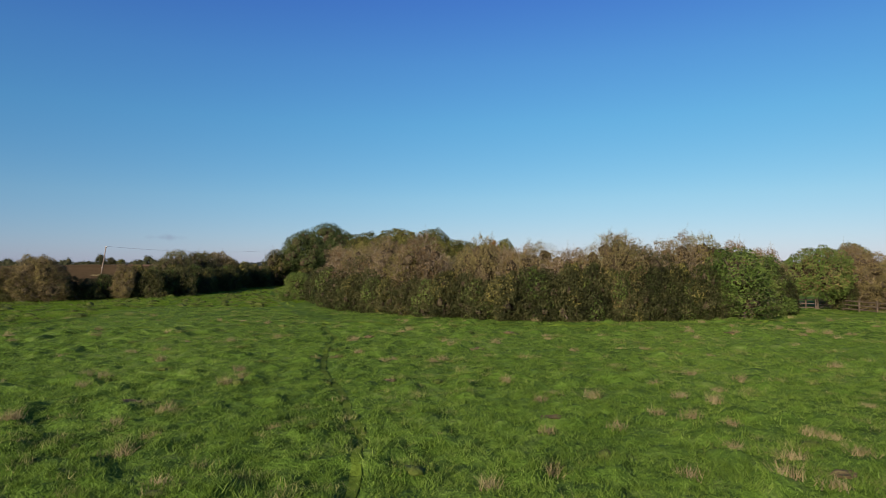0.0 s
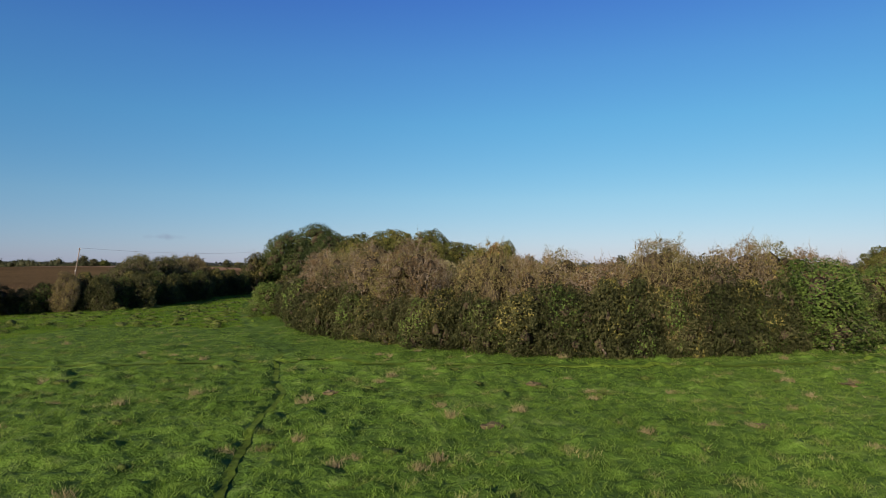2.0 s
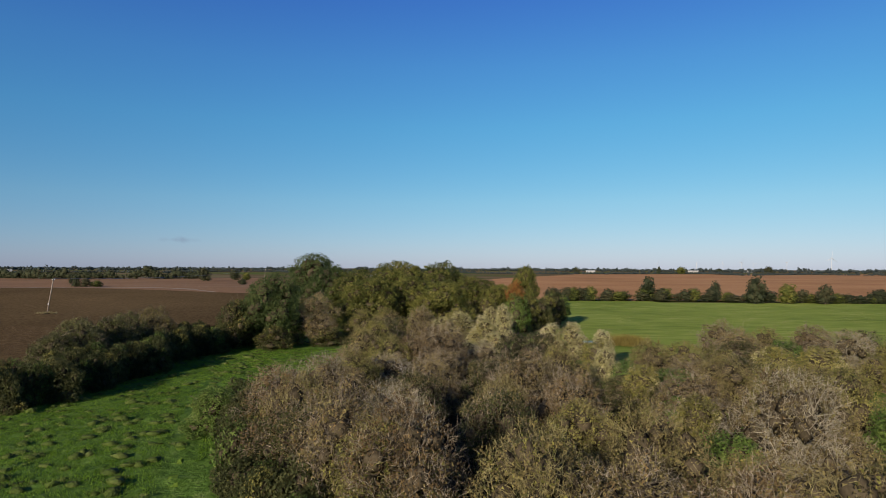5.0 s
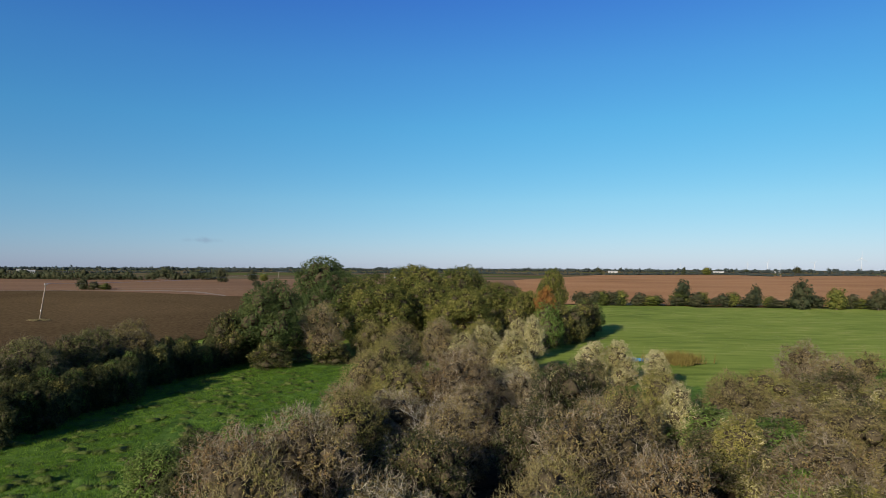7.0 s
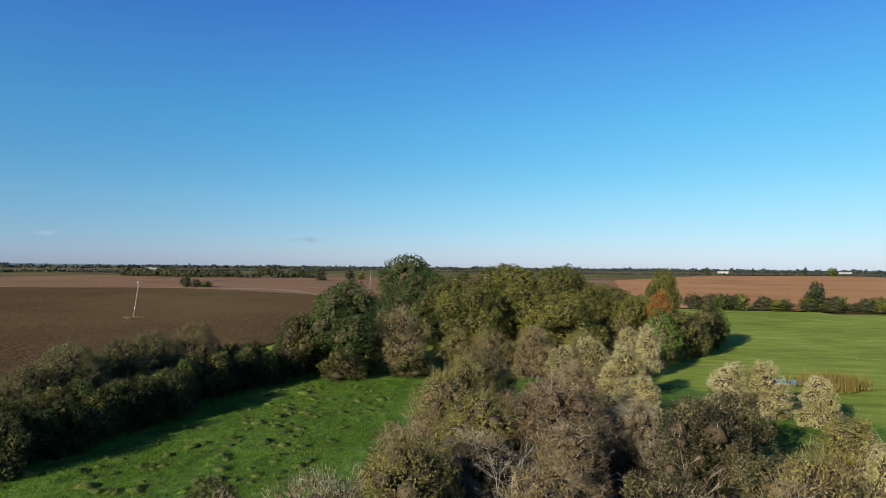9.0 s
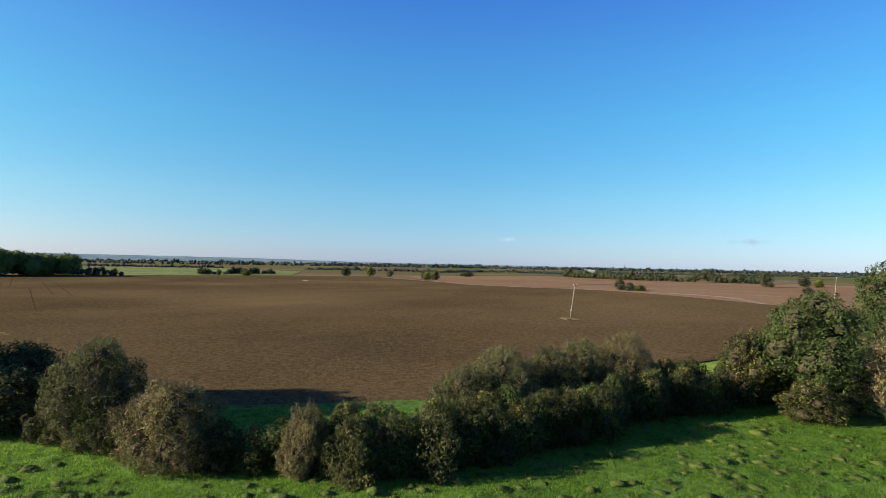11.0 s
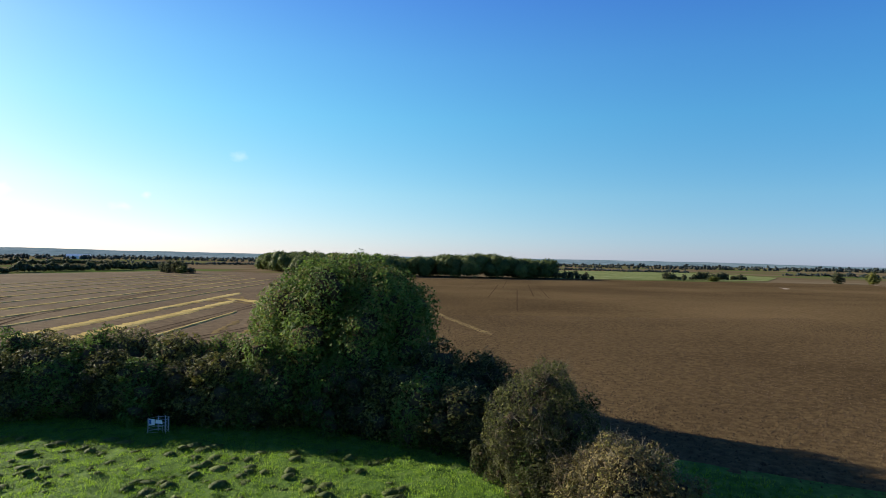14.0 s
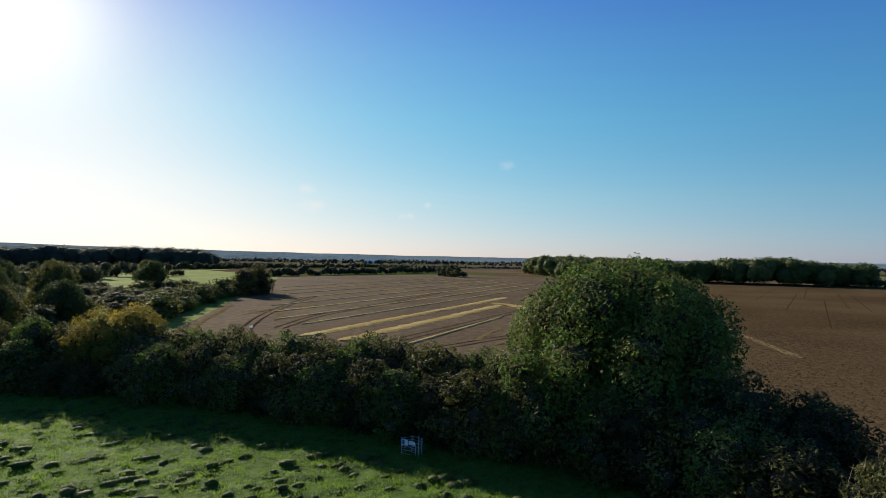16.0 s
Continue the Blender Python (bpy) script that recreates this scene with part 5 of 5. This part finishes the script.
# gateway and fence at the thicket's end
def rail_fence(posts, label, rails=3, high=1.15):
    fence = new("rail_fence")
    tagged(fence, label, "fence")
    for x, y in posts:
        board("post", (0.12, 0.12, high + 0.15), Matrix.Translation((x, y, (high + 0.15) / 2)), M_WOOD, fence)
    for (x0, y0), (x1, y1) in zip(posts, posts[1:]):
        for k in range(rails):
            z = high * (0.3 + 0.33 * k)
            m = Matrix.Translation(((x0 + x1) / 2, (y0 + y1) / 2 - 0.08, z)) @ Matrix.Rotation(math.atan2(y1 - y0, x1 - x0), 4, "Z")
            board("rail", (math.hypot(x1 - x0, y1 - y0) + 0.1, 0.05, 0.1), m, M_WOOD, fence)
    return fence


rail_fence([(34.2, 60.7), (35.4, 60.5), (36.4, 60.4)], "short weathered timber rail fence in the gateway")
rail_fence([(38.2, 59.2), (38.4, 57.2), (38.6, 55.1), (38.8, 53), (39.0, 50.8), (39.3, 48.4)], "weathered timber post and rail fence beside the thicket")


def bar_gate(x, y, turn, wide, label):
    gate = new("field_gate")
    tagged(gate, label, "gate")
    for k in (0, 1):
        rod("gate_post", (k * wide, 0, 0), (k * wide, 0, 1.35), 0.06, M_WOOD, gate)
        rod("stile", (0.08 + k * (wide - 0.16), 0, 0.12), (0.08 + k * (wide - 0.16), 0, 1.15), 0.03, M_WOOD, gate)
    for k in range(5):
        rod("bar", (0.08, 0, 0.15 + 0.24 * k), (wide - 0.08, 0, 0.15 + 0.24 * k), 0.03, M_WOOD, gate)
    rod("brace", (0.08, 0, 0.15), (wide - 0.08, 0, 1.1), 0.025, M_WOOD, gate)
    gate.matrix_world = Matrix.Translation((x, y, 0)) @ Matrix.Rotation(turn, 4, "Z")


bar_gate(36.5, 60.4, 0.05, 1.5, "dark weathered bar gate between timber posts")


def kissing_gate(x, y, turn):
    """A metal kissing gate: a hooped enclosure, a swinging gate, and two notice boards."""
    gate = new("kissing_gate")
    tagged(gate, "grey metal kissing gate with notice boards, in the hedge shade", "gate")
    for px, py in ((-0.75, 0), (0.75, 0), (-0.45, 0.8), (0.45, 0.8), (0, 1.0)):
        rod("post", (px, py, -0.1), (px, py, 1.25), 0.035, M_STEEL, gate)
    for z in (0.25, 0.5, 0.75, 1.0, 1.2):
        rod("bar", (-0.75, 0, z), (-0.45, 0.8, z), 0.018, M_STEEL, gate)
        rod("bar", (0.75, 0, z), (0.45, 0.8, z), 0.018, M_STEEL, gate)
        rod("bar", (-0.45, 0.8, z), (0.45, 0.8, z), 0.018, M_STEEL, gate)
    for z in (0.2, 0.45, 0.7, 0.95):
        rod("gate_bar", (-0.7, -0.04, z), (0.6, -0.1, z), 0.018, M_STEEL, gate)
    rod("gate_stile", (0.6, -0.1, 0.15), (0.6, -0.1, 1.1), 0.022, M_STEEL, gate)
    left_board = board("notice_board", (0.5, 0.03, 0.42), Matrix.Translation((-0.32, -0.16, 1.02)), M_WHITE, gate, "white notice board with blue print")
    board("print", (0.2, 0.008, 0.34), Matrix.Translation((-0.44, -0.181, 1.02)), M_BLUE, left_board, "blue printed panel")
    right_board = board("notice_board", (0.55, 0.03, 0.3), Matrix.Translation((0.32, -0.2, 1.06)), M_WHITE, gate, "white notice board with blue edge")
    board("print", (0.55, 0.008, 0.05), Matrix.Translation((0.32, -0.221, 0.93)), M_BLUE, right_board, "blue printed strip")
    gate.matrix_world = Matrix.Translation((x, y, 0.03)) @ Matrix.Rotation(turn, 4, "Z")


kissing_gate(-65.6, 42.2, radians(80))

# bare dead tree, pond and reeds
def dead_tree(x, y):
    rng = np.random.default_rng(14)
    s = Soup()

    def grow(p, d, ln, r, level):
        q = p + d * ln * 0.5 + rng.normal(0, ln * 0.06, 3)
        e = q + unit(d + rng.normal(0, 0.18, 3)) * ln * 0.5
        add_tube(s, [p, q, e], [r, r * 0.8, r * 0.55], 5)
        if level:
            for _ in range(3):
                grow(e, unit(d + rng.normal(0, 0.45, 3) + np.array([0, 0, 0.1])), ln * rng.uniform(0.55, 0.8), r * 0.55, level - 1)

    for k in range(2):
        grow(np.array([rng.normal(0, 0.15), rng.normal(0, 0.15), 0.0]), unit(np.array([rng.normal(0, 0.25), rng.normal(0, 0.25), 1.0])), 2.5, 0.05, 4)
    ob = new("dead_tree", s.mesh("dead_tree", [M_DEAD], True))
    tagged(ob, "bare bleached dead tree standing in the thicket", "tree")
    ob.matrix_world = Matrix.Translation((x, y, 0))
    return ob


for x, y, k in ((-3.0, 80.8, 0.9), (1.0, 124, 0.8)):
    ob = dead_tree(x, y)
    ob.matrix_world = Matrix.Translation((x, y, 0)) @ Matrix.Rotation(x * 2.1, 4, "Z") @ Matrix.Scale(k, 4)
strip("pond", [(21, 133), (25, 132.5), (29, 131), (31.5, 130.5)], 3.4, M_WATER, "small still pond among reeds", "water", lift=0.14, wobble=0.15, step=0.8)
spots = [(rng_g.normal(28.5, 1.5), rng_g.normal(131.5, 1.4), rng_g.uniform(0.5, 1.2)) for _ in range(420)]
grass("reeds", spots, 10, 1.3, 0.035, M_REED, "yellowing reeds by the pond", 5, lean=0.16, tuft=0.15)
spots = [(rng_g.uniform(30, 120), rng_g.uniform(140, 245), rng_g.uniform(0.5, 1.2)) for _ in range(700)]
grass("meadow_grass", spots, 16, 0.2, 0.04, M_TUSSOCK, "pale tufts of long grass in the meadow", 6, lean=0.5, tuft=0.7)

# far off: turbines, barns, a cottage
def turbine(az, dist, high, spin):
    high *= 0.75
    t = new("wind_turbine")
    tagged(t, "white wind turbine on the horizon", "wind turbine", "wind turbines")
    rod("tower", (0, 0, 0), (0, 0, high), high * 0.02, M_TURBINE, t, taper=0.6)
    board("nacelle", (high * 0.05, high * 0.11, high * 0.05), Matrix.Translation((0, -high * 0.03, high)), M_TURBINE, t)
    for k in range(3):
        a = spin + k * 2.094
        rod("blade", (0, -high * 0.09, high), (math.sin(a) * high * 0.55, -high * 0.09, high + math.cos(a) * high * 0.55), high * 0.015, M_TURBINE, t, taper=0.25, sides=4)
    t.matrix_world = Matrix.Translation((-5 - dist * math.sin(radians(az)), 50 + dist * math.cos(radians(az)), 0))


for az, dist, high, spin in ((-31.3, 3600, 84, 0.1), (-24.9, 4000, 62, 0.5), (-21.4, 4100, 58, 1.0), (-23.4, 4200, 55, 0.2), (-28.2, 4100, 60, 0.8), (-25.8, 4250, 52, 1.4), (-18.2, 4200, 52, 0.6)):
    turbine(az, dist, high, spin)


def barn(x, y, wide, deep, high, turn, label, roof=M_ROOF):
    b = new("barn")
    tagged(b, label, "barn", "far farm buildings")
    bm = bmesh.new()
    box(bm, (wide, deep, high * 0.7), Matrix.Translation((0, 0, high * 0.35)))
    solid("wall", bm, roof, b)
    bm = bmesh.new()
    prof = [(-deep * 0.54, high * 0.68), (deep * 0.54, high * 0.68), (0, high)]
    ends = [[bm.verts.new((sx * wide * 0.52, py, pz)) for py, pz in prof] for sx in (-1, 1)]
    bm.faces.new(ends[0][::-1])
    bm.faces.new(ends[1])
    for k in range(3):
        bm.faces.new((ends[0][k], ends[0][(k + 1) % 3], ends[1][(k + 1) % 3], ends[1][k]))
    solid("roof", bm, roof, b)
    b.matrix_world = Matrix.Translation((x, y, 0)) @ Matrix.Rotation(turn, 4, "Z")


# white all over: the sun's glint on the roof is put into the colour
barn(-1507, -868, 50, 20, 12, radians(118), "long farm barn far off, white with a painted sun glint", M_WHITE)
barn(-891, 1220, 18, 10, 6, radians(35), "white farm building far off")
barn(333, 1549, 22, 10, 6, radians(-10), "white farm building far off")
barn(813, 1764, 30, 12, 6, radians(-20), "pale farm building far off")
barn(640, 1700, 26, 12, 6, radians(-20), "pale farm building far off")
barn(-91, 726, 6, 5, 4.6, radians(20), "small pale cottage between far hedges")
barn(-640, 900, 16, 9, 7, radians(40), "pale house among far trees")
